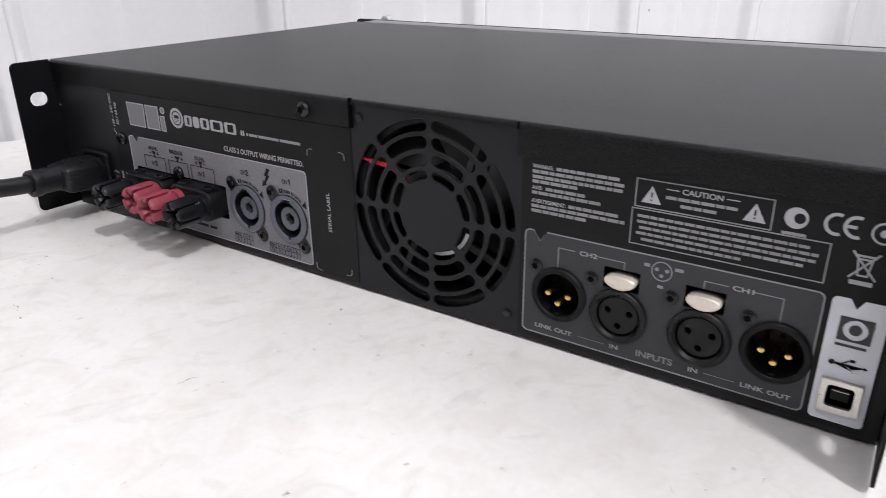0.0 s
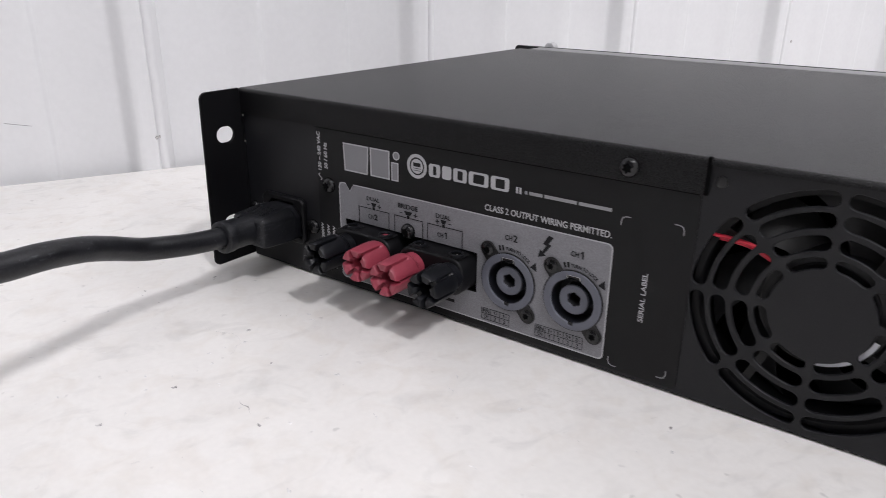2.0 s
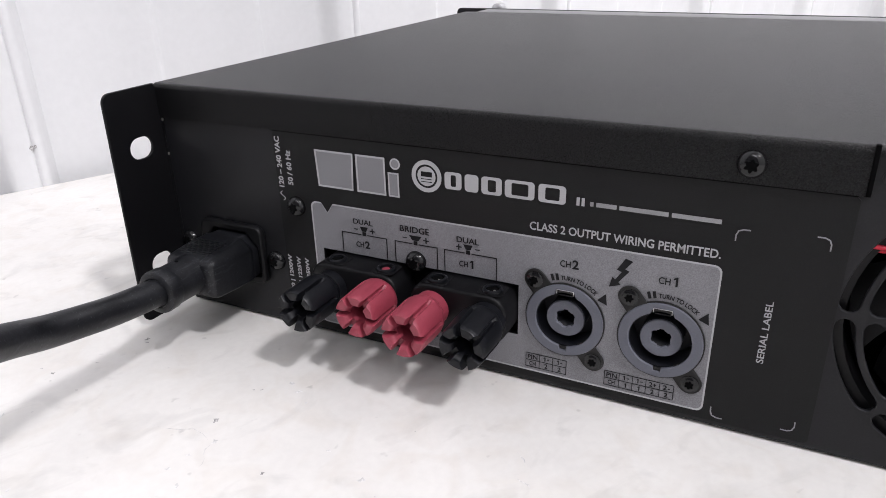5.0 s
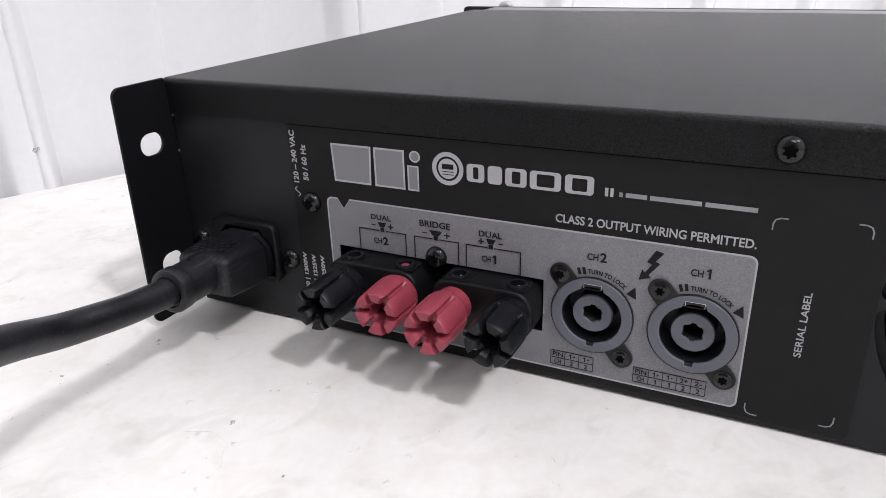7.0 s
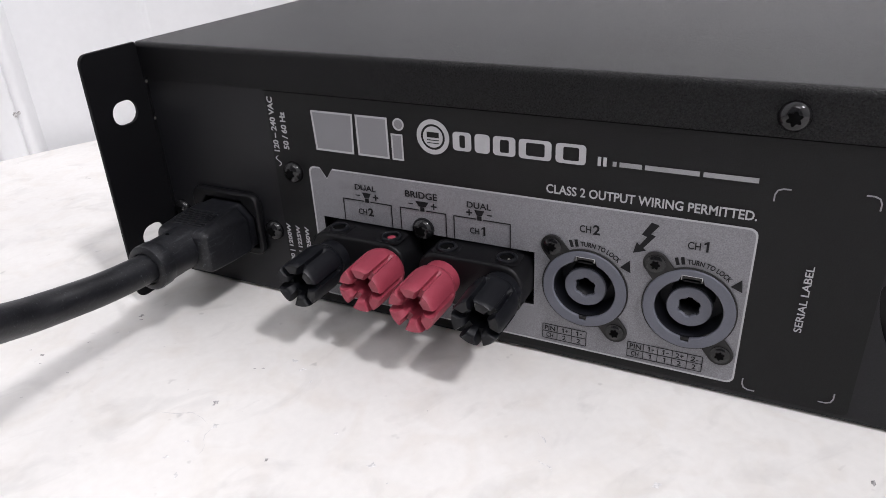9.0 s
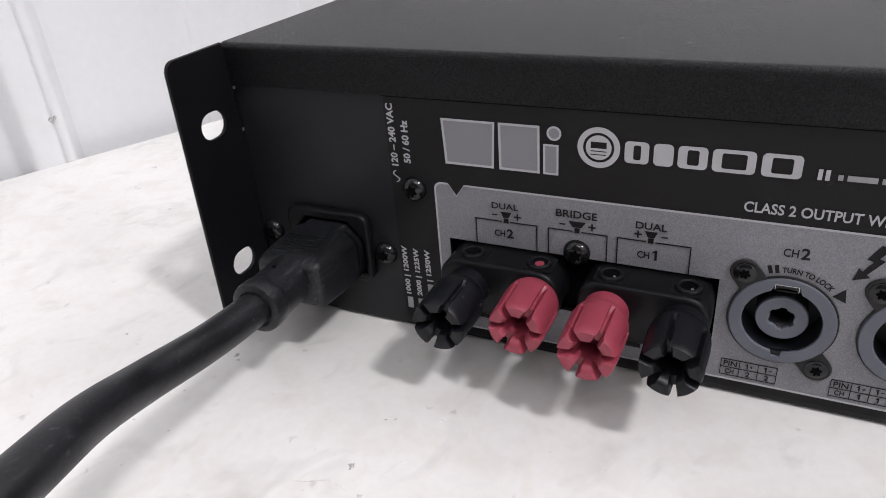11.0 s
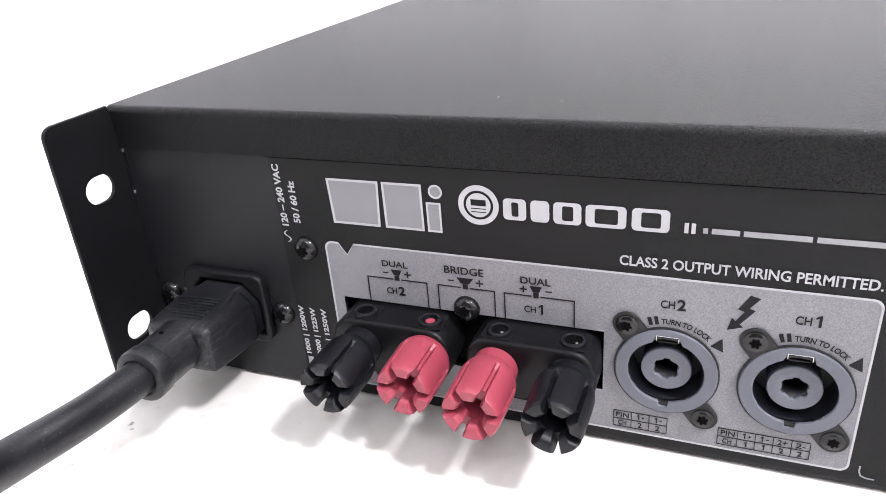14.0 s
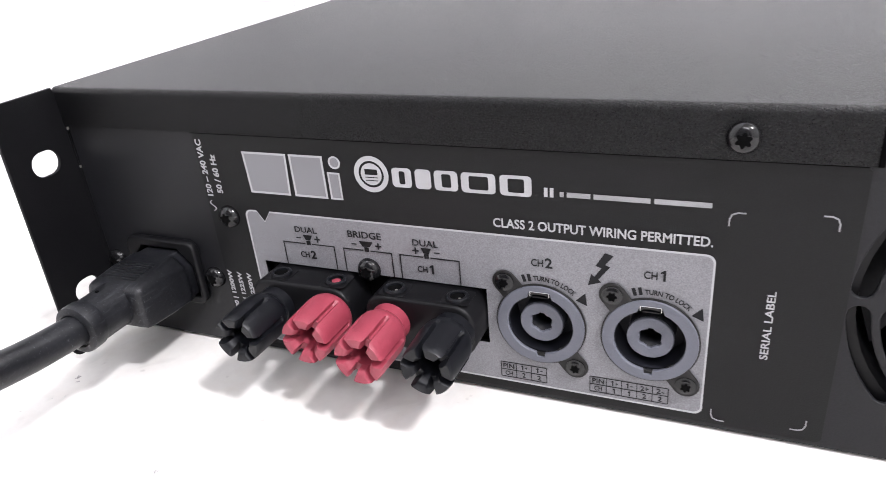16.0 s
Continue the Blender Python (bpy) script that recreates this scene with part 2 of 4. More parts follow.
def lathe(profile, count=40, cap=True):
    """Turns rows of (radius, y) about the y axis."""
    bm = bmesh.new()
    rings = [[bm.verts.new((r * math.cos(a), y, r * math.sin(a))) for a in (2 * math.pi * k / count for k in range(count))] for r, y in profile]
    for a, b in zip(rings, rings[1:]):
        for k in range(count):
            bm.faces.new((a[k], a[(k + 1) % count], b[(k + 1) % count], b[k]))
    if cap:
        bm.faces.new(rings[0][::-1]), bm.faces.new(rings[-1])
    bmesh.ops.recalc_face_normals(bm, faces=bm.faces[:])
    return smooth(bm)


def prism(loop, y0, y1, bevel=0.0, segments=2):
    """A loop of (x, z), drawn from y0 to y1."""
    bm = bmesh.new()
    a = [bm.verts.new((x, y0, z)) for x, z in loop]
    b = [bm.verts.new((x, y1, z)) for x, z in loop]
    bm.faces.new(a), bm.faces.new(b[::-1])
    for k in range(len(loop)):
        n = (k + 1) % len(loop)
        bm.faces.new((a[k], b[k], b[n], a[n]))
    bmesh.ops.recalc_face_normals(bm, faces=bm.faces[:])
    if bevel:
        rim = [e for e in bm.edges if len(e.link_faces) == 2 and any(len(f.verts) == len(loop) for f in e.link_faces) and abs(e.verts[0].co.y - e.verts[1].co.y) < 1e-9]
        bmesh.ops.bevel(bm, geom=rim, offset=bevel, segments=segments, profile=0.5, affect="EDGES")
    return smooth(bm)


def rounded(x0, x1, z0, z1, r, steps=6):
    loop = []
    for cx, cz, a in ((x1 - r, z1 - r, 0), (x0 + r, z1 - r, 90), (x0 + r, z0 + r, 180), (x1 - r, z0 + r, 270)):
        loop += [(cx + r * math.cos(radians(a + 90 * k / steps)), cz + r * math.sin(radians(a + 90 * k / steps))) for k in range(steps + 1)]
    return loop


def disc(cx, cz, r, count=48, start=0.0, end=360.0):
    full = end - start >= 360
    return [(cx + r * math.cos(radians(start + (end - start) * k / (count if full else count - 1))), cz + r * math.sin(radians(start + (end - start) * k / (count if full else count - 1)))) for k in range(count)]


def capsule(x0, z0, x1, z1, r, steps=10):
    a = math.atan2(z1 - z0, x1 - x0)
    loop = [(x1 + r * math.cos(a - math.pi / 2 + math.pi * k / steps), z1 + r * math.sin(a - math.pi / 2 + math.pi * k / steps)) for k in range(steps + 1)]
    return loop + [(x0 + r * math.cos(a + math.pi / 2 + math.pi * k / steps), z0 + r * math.sin(a + math.pi / 2 + math.pi * k / steps)) for k in range(steps + 1)]


def bar(x0, x1, z0, z1):
    return [(x0, z0), (x1, z0), (x1, z1), (x0, z1)]


def line(x0, z0, x1, z1, w):
    d = Vector((x1 - x0, z1 - z0)).normalized()
    nx, nz = -d.y * w / 2, d.x * w / 2
    return [(x0 + nx, z0 + nz), (x0 - nx, z0 - nz), (x1 - nx, z1 - nz), (x1 + nx, z1 + nz)]


def curve_mesh(name, cu, depth, y):
    ob = bpy.data.objects.new(name, cu)
    scene.collection.objects.link(ob)
    bpy.context.view_layer.update()
    mesh = bpy.data.meshes.new_from_object(ob.evaluated_get(bpy.context.evaluated_depsgraph_get()))
    bpy.data.objects.remove(ob)
    bpy.data.curves.remove(cu)
    bm = bmesh.new()
    bm.from_mesh(mesh)
    bmesh.ops.remove_doubles(bm, verts=bm.verts[:], dist=1e-6)
    bm.to_mesh(mesh)
    bm.free()
    mesh.transform(Matrix(((1, 0, 0, 0), (0, 0, -1, y - depth / 2), (0, 1, 0, 0), (0, 0, 0, 1))))
    mesh.name = name
    return mesh


def flat(name, loops, depth, y, bevel=0.0):
    """Loops of (x, z), the inner ones cut out of the outer ones, as a plate whose back is at y and whose front is depth nearer."""
    cu = bpy.data.curves.new(name, "CURVE")
    cu.dimensions, cu.fill_mode = "2D", "BOTH"
    cu.extrude = depth / 2 - bevel
    cu.bevel_depth, cu.bevel_resolution, cu.offset = bevel, 1, -bevel
    for loop in loops:
        s = cu.splines.new("POLY")
        s.points.add(len(loop) - 1)
        for p, (x, z) in zip(s.points, loop):
            p.co = (x, z, 0, 1)
        s.use_cyclic_u = True
    return curve_mesh(name, cu, depth, y)


def lettering(body, x0, x1, z0, z1, y, bold=0.0, turn=False, bend=None):
    """Words in the built-in font that fill the box x0..x1, z0..z1; turn: read upwards; bend: (centre x, centre z, radius, first angle, last angle)."""
    cu = bpy.data.curves.new("lettering", "FONT")
    cu.body, cu.size, cu.extrude, cu.offset, cu.resolution_u = body, 1.0, 0.01, bold, 3
    mesh = curve_mesh("lettering", cu, 0.0, 0.0)
    xs, zs = [v.co.x for v in mesh.vertices], [v.co.z for v in mesh.vertices]
    a, b, c, d = min(xs), max(xs), min(zs), max(zs)
    for v in mesh.vertices:
        u, w = (v.co.x - a) / (b - a), (v.co.z - c) / (d - c)
        if turn:
            v.co.x, v.co.z = x0 + (1 - w) * (x1 - x0), z0 + u * (z1 - z0)
        elif bend:
            cx, cz, r, a0, a1 = bend
            ang, rad = radians(a0 + u * (a1 - a0)), r + w * (z1 - z0)
            v.co.x, v.co.z = cx + rad * math.cos(ang), cz + rad * math.sin(ang)
        else:
            v.co.x, v.co.z = x0 + u * (x1 - x0), z0 + w * (z1 - z0)
        v.co.y = y + v.co.y * 0.003
    return mesh


# ---- the setting ----
# the bench and the ribbed wall run at an angle to the amplifier
WALL_AT, WALL_TURN = (-0.2015, 0.0835), math.atan2(0.898, 0.44)
BENCH_Z = -0.002
FLOOR_Z, CEILING_Z = -0.762, 3.15
room = Matrix.Translation((WALL_AT[0], WALL_AT[1], 0)) @ Matrix.Rotation(WALL_TURN, 4, "Z")  # x along the wall, -y into the room


def ease(t):
    t = min(1.0, max(0.0, t))
    return t * t * (3 - 2 * t)


def wall_profile():
    """Rows of (along, out): pressed steel sheet with soft major ribs, each with a fine groove, and two low swells between."""
    rows, first, pitch = [], -0.0125, 0.2315
    for k in range(-9, 17):
        c = first + k * pitch
        for d in (-0.030, -0.024, -0.020, -0.018, -0.016, -0.014, -0.012, -0.010, -0.008, -0.004, 0.001, 0.0034, 0.0042, 0.0052, 0.0062, 0.0072, 0.009, 0.011, 0.013, 0.015, 0.017, 0.020, 0.026, 0.034):
            out = 0.0145 * ease((d + 0.0185) / 0.0105) * ease((0.0175 - d) / 0.0085)
            rows.append((c + d, out - 0.0018 * max(0.0, 1 - abs(d - 0.0052) / 0.0014)))
        for m in (c + pitch / 3 + 0.010, c + 2 * pitch / 3 + 0.006):
            for d in (-0.030, -0.024, -0.017, -0.010, -0.004, 0.000, 0.0030, 0.0042, 0.0052, 0.0062, 0.0072, 0.0084, 0.012, 0.018):
                rows.append((m + d, 0.0024 * ease((d + 0.024) / 0.024) * ease((0.0078 - d) / 0.0042)))
    return rows


def ribbed_wall():
    bm = bmesh.new()
    rows = wall_profile()
    front = [[bm.verts.new((s, 0.012 - out, z)) for s, out in rows] for z in (FLOOR_Z, CEILING_Z)]
    for k in range(len(rows) - 1):
        bm.faces.new((front[0][k], front[0][k + 1], front[1][k + 1], front[1][k]))
    back = [[bm.verts.new((s, 0.10, z)) for s in (rows[0][0], rows[-1][0])] for z in (FLOOR_Z, CEILING_Z)]
    bm.faces.new((back[0][0], back[1][0], back[1][1], back[0][1]))
    bm.faces.new([*front[1], back[1][1], back[1][0]])
    bm.faces.new([*front[0][::-1], back[0][0], back[0][1]])
    bm.faces.new((front[0][0], front[1][0], back[1][0], back[0][0]))
    bm.faces.new((front[0][-1], back[0][1], back[1][1], front[1][-1]))
    bmesh.ops.recalc_face_normals(bm, faces=bm.faces[:])
    return smooth(bm, 50)


def setting(name, bm, mat, label):
    data = bpy.data.meshes.new(name)
    bm.to_mesh(data)
    bm.free()
    data.materials.append(mat)
    ob = new(name, data)
    ob.matrix_world = room
    PLACED[ob.name] = room
    return tagged(ob, label, "", "", "structure")


S0, S1, N1 = -2.12, 3.60, -3.2
wall = setting("wall_north", ribbed_wall(), WALL_WHITE, "white painted ribbed steel wall sheet behind the bench")
setting("wall_south", box(S0, S1, N1 - 0.1, N1, FLOOR_Z, CEILING_Z), PLAIN_WHITE, "plain white painted wall closing the room")
# unseen west wall, dark to keep bright reflections off the panel's left
setting("wall_west", box(S0 - 0.1, S0, N1 - 0.1, 0.1, FLOOR_Z, CEILING_Z), DARK_WALL, "unseen dark grey wall closing the room, added to dim the panel's reflections")
setting("wall_east", box(S1, S1 + 0.1, N1 - 0.1, 0.1, FLOOR_Z, CEILING_Z), PLAIN_WHITE, "plain white painted wall closing the room")
setting("floor", box(S0, S1, N1, 0.012, FLOOR_Z - 0.1, FLOOR_Z), CONCRETE, "plain grey concrete floor")
setting("ceiling", box(S0, S1, N1, 0.012, CEILING_Z, CEILING_Z + 0.1), PLAIN_WHITE, "plain white ceiling")

for s, n, z, size in ((-0.0085, -0.0023, 0.0226, 0.0016), (-0.0060, -0.0023, 0.0232, 0.0011), (0.7195, 0.0120, 0.0670, 0.0018)):
    part("paint_chip", lathe([(size * 0.3, 0.0), (size, -0.0001), (size * 0.4, -0.0003)], 7), SCUFF, wall, "small brown chip in the paint", room @ Matrix.Translation((s, n, z)))

# ---- the bench ----


def build_bench():
    bench = thing("table", (0.25, -0.15, FLOOR_Z), "worn white laminate work table against the ribbed wall", "table")
    top = part("tabletop", box(-0.75, 1.10, -1.35, 0.0, BENCH_Z - 0.035, BENCH_Z, 0.003, 3), BENCH, bench, "scuffed white laminate top", room)
    for s in (-0.68, 1.03):
        for n in (-1.29, -0.07):
            m = room @ Matrix.Translation((s, n, 0))
            part("leg", box(-0.02, 0.02, -0.02, 0.02, FLOOR_Z, BENCH_Z - 0.035, 0.003), STEEL_LEG, bench, at=m)
    # short curved scuffs and nicks in the laminate
    rng = random.Random(4)
    spots = [(0.0030, -0.0326, 0.0022, 45, 1), (0.0048, -0.0345, 0.0019, 0, 1), (0.1070, -0.0990, 0.0095, -27, 1), (0.1195, -0.1035, 0.0024, -40, 1), (0.0760, -0.1360, 0.0026, 20, 1), (0.1040, -0.1400, 0.0030, 50, 0),
             (0.2228, -0.0952, 0.0085, 58, 1), (0.0620, -0.0600, 0.0026, 75, 1), (0.0690, -0.0680, 0.0026, 60, 0), (0.0910, -0.0730, 0.0014, 60, 1), (0.0650, -0.0830, 0.0022, 10, 0), (-0.0010, -0.0520, 0.0012, 30, 1), (-0.0160, -0.0630, 0.0011, 0, 1),
             (-0.0060, -0.0670, 0.0010, 0, 1), (0.0070, -0.0670, 0.0011, 0, 1), (0.0620, -0.0420, 0.0010, 0, 1), (0.1875, -0.1365, 0.0045, -20, 0), (0.2130, -0.1270, 0.0060, 15, 0), (0.3230, -0.0470, 0.0030, 0, 0), (0.3090, -0.0260, 0.0060, 70, 0),
             (0.1550, -0.0370, 0.0060, -60, 0), (0.1480, -0.0760, 0.0050, -50, 0), (0.1590, -0.0460, 0.0060, -40, 0), (0.0540, -0.0686, 0.0260, -7, 0), (0.0705, -0.0735, 0.0120, 100, 0), (0.1290, -0.1510, 0.0040, 10, 0), (0.1320, -0.1360, 0.0030, -30, 0), (0.0870, -0.0950, 0.0020, 0, 0)]
    # pits, flecks and short rub marks all over the worked area
    for k in range(110):
        spots.append((rng.uniform(-0.08, 0.42), rng.uniform(-0.21, -0.02), rng.choice((0.0007, 0.0010, 0.0016, 0.0024, 0.0045)) * rng.uniform(0.7, 1.2), rng.uniform(-80, 80), int(k % 5 == 0)))
    for x, y, size, angle, dark in spots:
        bm, pts, a = bmesh.new(), [], radians(angle)
        for k in range(7):
            u = k / 6 - 0.5
            off = 0.12 * size * math.sin(5 * u + rng.random())
            pts.append((x + size * u * math.cos(a) - off * math.sin(a), y + size * u * math.sin(a) + off * math.cos(a), (0.30 * size if size < 0.003 else 0.00024 if size < 0.011 else 0.00013) * (1.05 - abs(2 * u)) * (0.5 + rng.random())))
        rows = [(bm.verts.new((px - w * math.sin(a), py + w * math.cos(a), BENCH_Z + 0.00012)), bm.verts.new((px + w * math.sin(a), py - w * math.cos(a), BENCH_Z + 0.00012))) for px, py, w in pts]
        for p, q in zip(rows, rows[1:]):
            bm.faces.new((p[0], p[1], q[1], q[0]))
        part("scuff", bm, SCUFF if dark else SCUFF_PALE, top, "small grey scuff mark")


build_bench()

# ---- the power amplifier ----
LEFT, RIGHT, TOP, DEPTH = -0.0050, 0.4415, 0.0880, 0.276
DROP = 0.0017  # the top falls a little towards the front
SHEET = 0.0012
amp = thing("power_amplifier", (0.2175, 0.14, 0.0), "black two-unit rack power amplifier lying on the white table", "amplifier")


def side_panel_mesh(x):
    """The side sheet, which runs on past the rear as a slotted mounting flange; its corners are rounded."""
    r, y0, y1 = 0.0035, -0.0247, -0.0260
    outline = [(DEPTH, 0.0), (DEPTH, TOP - 0.0012 - DROP), (-0.0014, TOP - 0.0012), (-0.0017, TOP + 0.0002)]
    outline += [(y0 + r - r * math.sin(radians(90 * k / 6)), TOP + 0.0002 - r + r * math.cos(radians(90 * k / 6))) for k in range(7)]
    outline += [(y1 + r - r * math.cos(radians(90 * k / 6)), r - r * math.sin(radians(90 * k / 6))) for k in range(7)]
    slots = [capsule(y - 0.0012, z, y + 0.0012, z, 0.0040) for y, z in ((-0.0120, 0.0664), (-0.0128, 0.0206))]
    mesh = flat("side_panel", [outline, *slots], SHEET, 0.0, 0.0002)
    # the sheet's plan lies in x, z: stand it along y
    mesh.transform(Matrix(((0, -1, 0, x), (1, 0, 0, 0), (0, 0, 1, 0), (0, 0, 0, 1))))
    return mesh


left_panel = part("side_panel", side_panel_mesh(LEFT), SIDE_SHADED, amp, "black side sheet with a slotted rear mounting flange")
part("side_panel", side_panel_mesh(RIGHT - SHEET), SIDE_SHADED, amp, "black side sheet with a slotted rear mounting flange")
# tin dots and a pale line stand for light glimpsed at the bend
for z in (0.0745, 0.0612):
    part("bend_glint", box(LEFT + SHEET, LEFT + SHEET + 0.0004, -0.0009, -0.0001, z - 0.0005, z + 0.0005, 0.0001), TIN, left_panel, "bright dot in place of light glimpsed at the bend")
part("bend_glint_line", box(LEFT + SHEET, LEFT + SHEET + 0.00025, -0.0007, -0.00045, 0.0620, 0.0740), FAINT_INK, left_panel, "thin pale line painted for light along the bend")
part("bend_line", box(LEFT + SHEET, LEFT + SHEET + 0.00025, -0.0012, 0.0, 0.0025, 0.0742), SIDE_SHADED, left_panel)

# rear panel, with openings behind the connectors
FAN = (0.2682, 0.0426)
SPEAKER_SOCKETS = ((0.1550, 0.0248), (0.1842, 0.0247))
MALE, FEMALE = ((0.3286, 0.0228), (0.4066, 0.0226)), ((0.3527, 0.0206), (0.3822, 0.0206))
IEC = (0.0238, 0.0262)
# place, colour, turn and how far each knob is screwed out
POSTS = ((0.0750, KNOB_BLACK, 8, -0.0018), (0.0944, KNOB_RED, 56, 0.0030), (0.1138, KNOB_RED, 3, -0.0012), (0.1331, KNOB_BLACK, 40, -0.0004))
POST_Z = 0.0250
KNOB_Z = 0.0252


def slot_loop(r0, r1, a0, a1):
    """A rounded slot along an arc round the fan's hub."""
    mid, half = (r0 + r1) / 2, (r1 - r0) / 2
    pad = math.degrees(half / mid)
    loop = [(r1, a) for a in np.linspace(a0 + pad, a1 - pad, 9)]
    loop = [(r * math.cos(radians(a)), r * math.sin(radians(a))) for r, a in loop]
    for end, back in ((a1 - pad, 1), (a0 + pad, -1)):
        cx, cz = mid * math.cos(radians(end)), mid * math.sin(radians(end))
        arc = [(cx + half * math.cos(radians(end + back * 180 * k / 6 + (0 if back == 1 else 180) * 1)), cz + half * math.sin(radians(end + back * 180 * k / 6 + (0 if back == 1 else 180)))) for k in range(1, 6)]
        if back == 1:
            loop += arc
            loop += [(r0 * math.cos(radians(a)), r0 * math.sin(radians(a))) for a in np.linspace(a1 - pad, a0 + pad, 7)]
        else:
            loop += [(cx + half * math.cos(radians(end + 180 + 180 * k / 6)), cz + half * math.sin(radians(end + 180 + 180 * k / 6))) for k in range(1, 6)]
    return [(FAN[0] + x, FAN[1] + z) for x, z in loop]


fan_slots = []
for r0, r1, gap in ((0.0360, 0.0410, 1.5), (0.0290, 0.0341, 1.8), (0.0218, 0.0268, 2.4), (0.0160, 0.0198, 3.6)):
    for k in range(8):
        fan_slots.append(slot_loop(r0, r1, 45 * k + gap, 45 * k + 45 - gap))
holes = [disc(x, z, 0.0100) for x, z in SPEAKER_SOCKETS] + [disc(x, z, 0.0092) for x, z in MALE]
holes += [disc(x, z, 0.0094) for x, z in FEMALE] + [bar(x - 0.0068, x + 0.0068, z + 0.0104, z + 0.0186) for x, z in FEMALE]
holes += [bar(IEC[0] - 0.0122, IEC[0] + 0.0122, IEC[1] - 0.0085, IEC[1] + 0.0085), bar(0.0652, 0.1396, 0.0157, 0.0337), bar(0.4230, 0.4316, 0.0088, 0.0182)]
rear = part("rear_panel", flat("rear_panel", [bar(LEFT + SHEET, RIGHT - SHEET, -0.0010, 0.0874), *holes, *fan_slots], 0.0014, 0.0014, 0.0004), PANEL, amp, "black steel rear panel with fan grille and connector openings")
part("base_sheet", box(LEFT + SHEET, RIGHT - SHEET, 0.0014, DEPTH, -0.0008, 0.0012), POWDER, amp)
# added near-black sheet stands for the unlit inside behind the grille
part("inner_shade_sheet", box(LEFT + SHEET, RIGHT - SHEET, 0.040, 0.0412, 0.0012, 0.0860), HOLE_SHADE, amp)
for x in (0.03, 0.405):
    for y in (0.03, 0.27):
        part("foot", lathe([(0.006, 0.0), (0.007, 0.002)], 20), RUBBER, amp, at=Matrix.Translation((x, y, 0.0)) @ Matrix.Rotation(radians(-90), 4, "X"))


def lid_mesh():
    """Folded top sheet; its rear lip stops short of the fan panel in the middle."""
    bm = bmesh.new()
    r = 0.0021

    y, stations = -0.0013, ((LEFT, 0.0755), (0.2282, 0.0755), (0.2284, TOP - 0.0024), (0.3092, TOP - 0.0024), (0.3094, 0.0755), (RIGHT, 0.0755))
    rows = []
    for x, low in stations:
        bend = [(y + r - r * math.cos(radians(90 * k / 6)), TOP - r + r * math.sin(radians(90 * k / 6))) for k in range(7)]
        loop = [(y, low), *bend, (DEPTH + 0.001, TOP - DROP), (DEPTH + 0.001, TOP - 0.0011 - DROP), (y + 0.0012 + r, TOP - 0.0011), (y + 0.0012, TOP - 0.0022), (y + 0.0012, low)]
        rows.append([bm.verts.new((x, py, pz)) for py, pz in loop])
    n = len(rows[0])
    for p, q in zip(rows, rows[1:]):
        for k in range(n):
            bm.faces.new((p[k], p[(k + 1) % n], q[(k + 1) % n], q[k]))
    bm.faces.new(rows[0]), bm.faces.new(rows[-1][::-1])
    bmesh.ops.recalc_face_normals(bm, faces=bm.faces[:])
    return smooth(bm)


lid = part("lid", lid_mesh(), POWDER, amp, "grained black powder-coated folded lid")
# near-black bars paint the dark slits at the lip's ends
part("lip_gap_shade", box(0.2277, 0.2289, -0.0016, 0.0, TOP - 0.0125, TOP + 0.0004, 0.0002), HOLE_SHADE, lid)
part("lip_gap_shade", box(0.3090, 0.3097, -0.0015, 0.0, TOP - 0.0030, TOP - 0.0002, 0.0002), HOLE_SHADE, lid)
# dark strip in place of the shadow under the lid's lip
part("lip_gap_shade", box(0.0474, 0.2264, -0.0006, -0.0003, 0.0750, 0.0756), HOLE_SHADE, lid)
part("scratch", flat("scratch", [line(0.003, -0.1152, 0.0155, -0.1112, 0.0005)], 0.0001, 0), FAINT_INK, lid, "pale scratch", Matrix.Translation((0, 0, TOP + 0.0002)) @ Matrix.Rotation(-DROP / DEPTH, 4, "X") @ Matrix.Rotation(radians(-90), 4, "X"))
for x, z in ((0.012, 0.012), (0.3, 0.11), (0.1084, 0.0180), (0.1252, 0.0157), (0.22, 0.13)):
    part("dust_speck", lathe([(0.0002, 0.0), (0.0004, 0.0001), (0.0001, 0.0003)], 8), FAINT_INK, lid, at=Matrix.Translation((x, z, TOP - DROP * z / DEPTH)) @ Matrix.Rotation(radians(90), 4, "X"))

# front plate with its ears
front = part("front_plate", flat("front_plate", [rounded(-0.0225, 0.4590, 0.0, 0.0862, 0.003)], 0.004, 0.3030, 0.0006), PANEL, amp, "black front plate with rack ears")
part("bezel", box(0.0005, 0.4365, DEPTH - 0.001, 0.2994, 0.002, 0.0861, 0.0016, 3), BEZEL_GREY, front, "grey moulded front bezel")
part("thumb_screw", lathe([(0.0030, 0.3030), (0.0042, 0.3038), (0.0042, 0.3110), (0.0032, 0.3120)], 20), BARE, front, at=Matrix.Translation((0.0068, 0, 0.0852)))

# ---- screws ----


def dome_screw_meshes(r, height, mat=SCREW_BLACK):
    head = lathe([(r, 0.0), (r, -0.0005), (r * 0.94, -height * 0.5), (r * 0.74, -height * 0.82), (r * 0.50, -height * 0.96), (r * 0.30, -height), (0.0002, -height)], 32)
    data = bpy.data.meshes.new("screw")
    head.to_mesh(data)
    head.free()
    data.materials.append(mat)
    # star laid proud of the flat head paints the drive recess's shade
    star = [((0.42 + 0.09 * math.cos(radians(6 * a))) * r * math.cos(radians(a)), (0.42 + 0.09 * math.cos(radians(6 * a))) * r * math.sin(radians(a))) for a in range(0, 360, 10)]
    return data, flat("drive_recess_shade", [star], 0.0003, -height * 0.92)


DOME, DOME_STAR = dome_screw_meshes(0.0037, 0.0025)
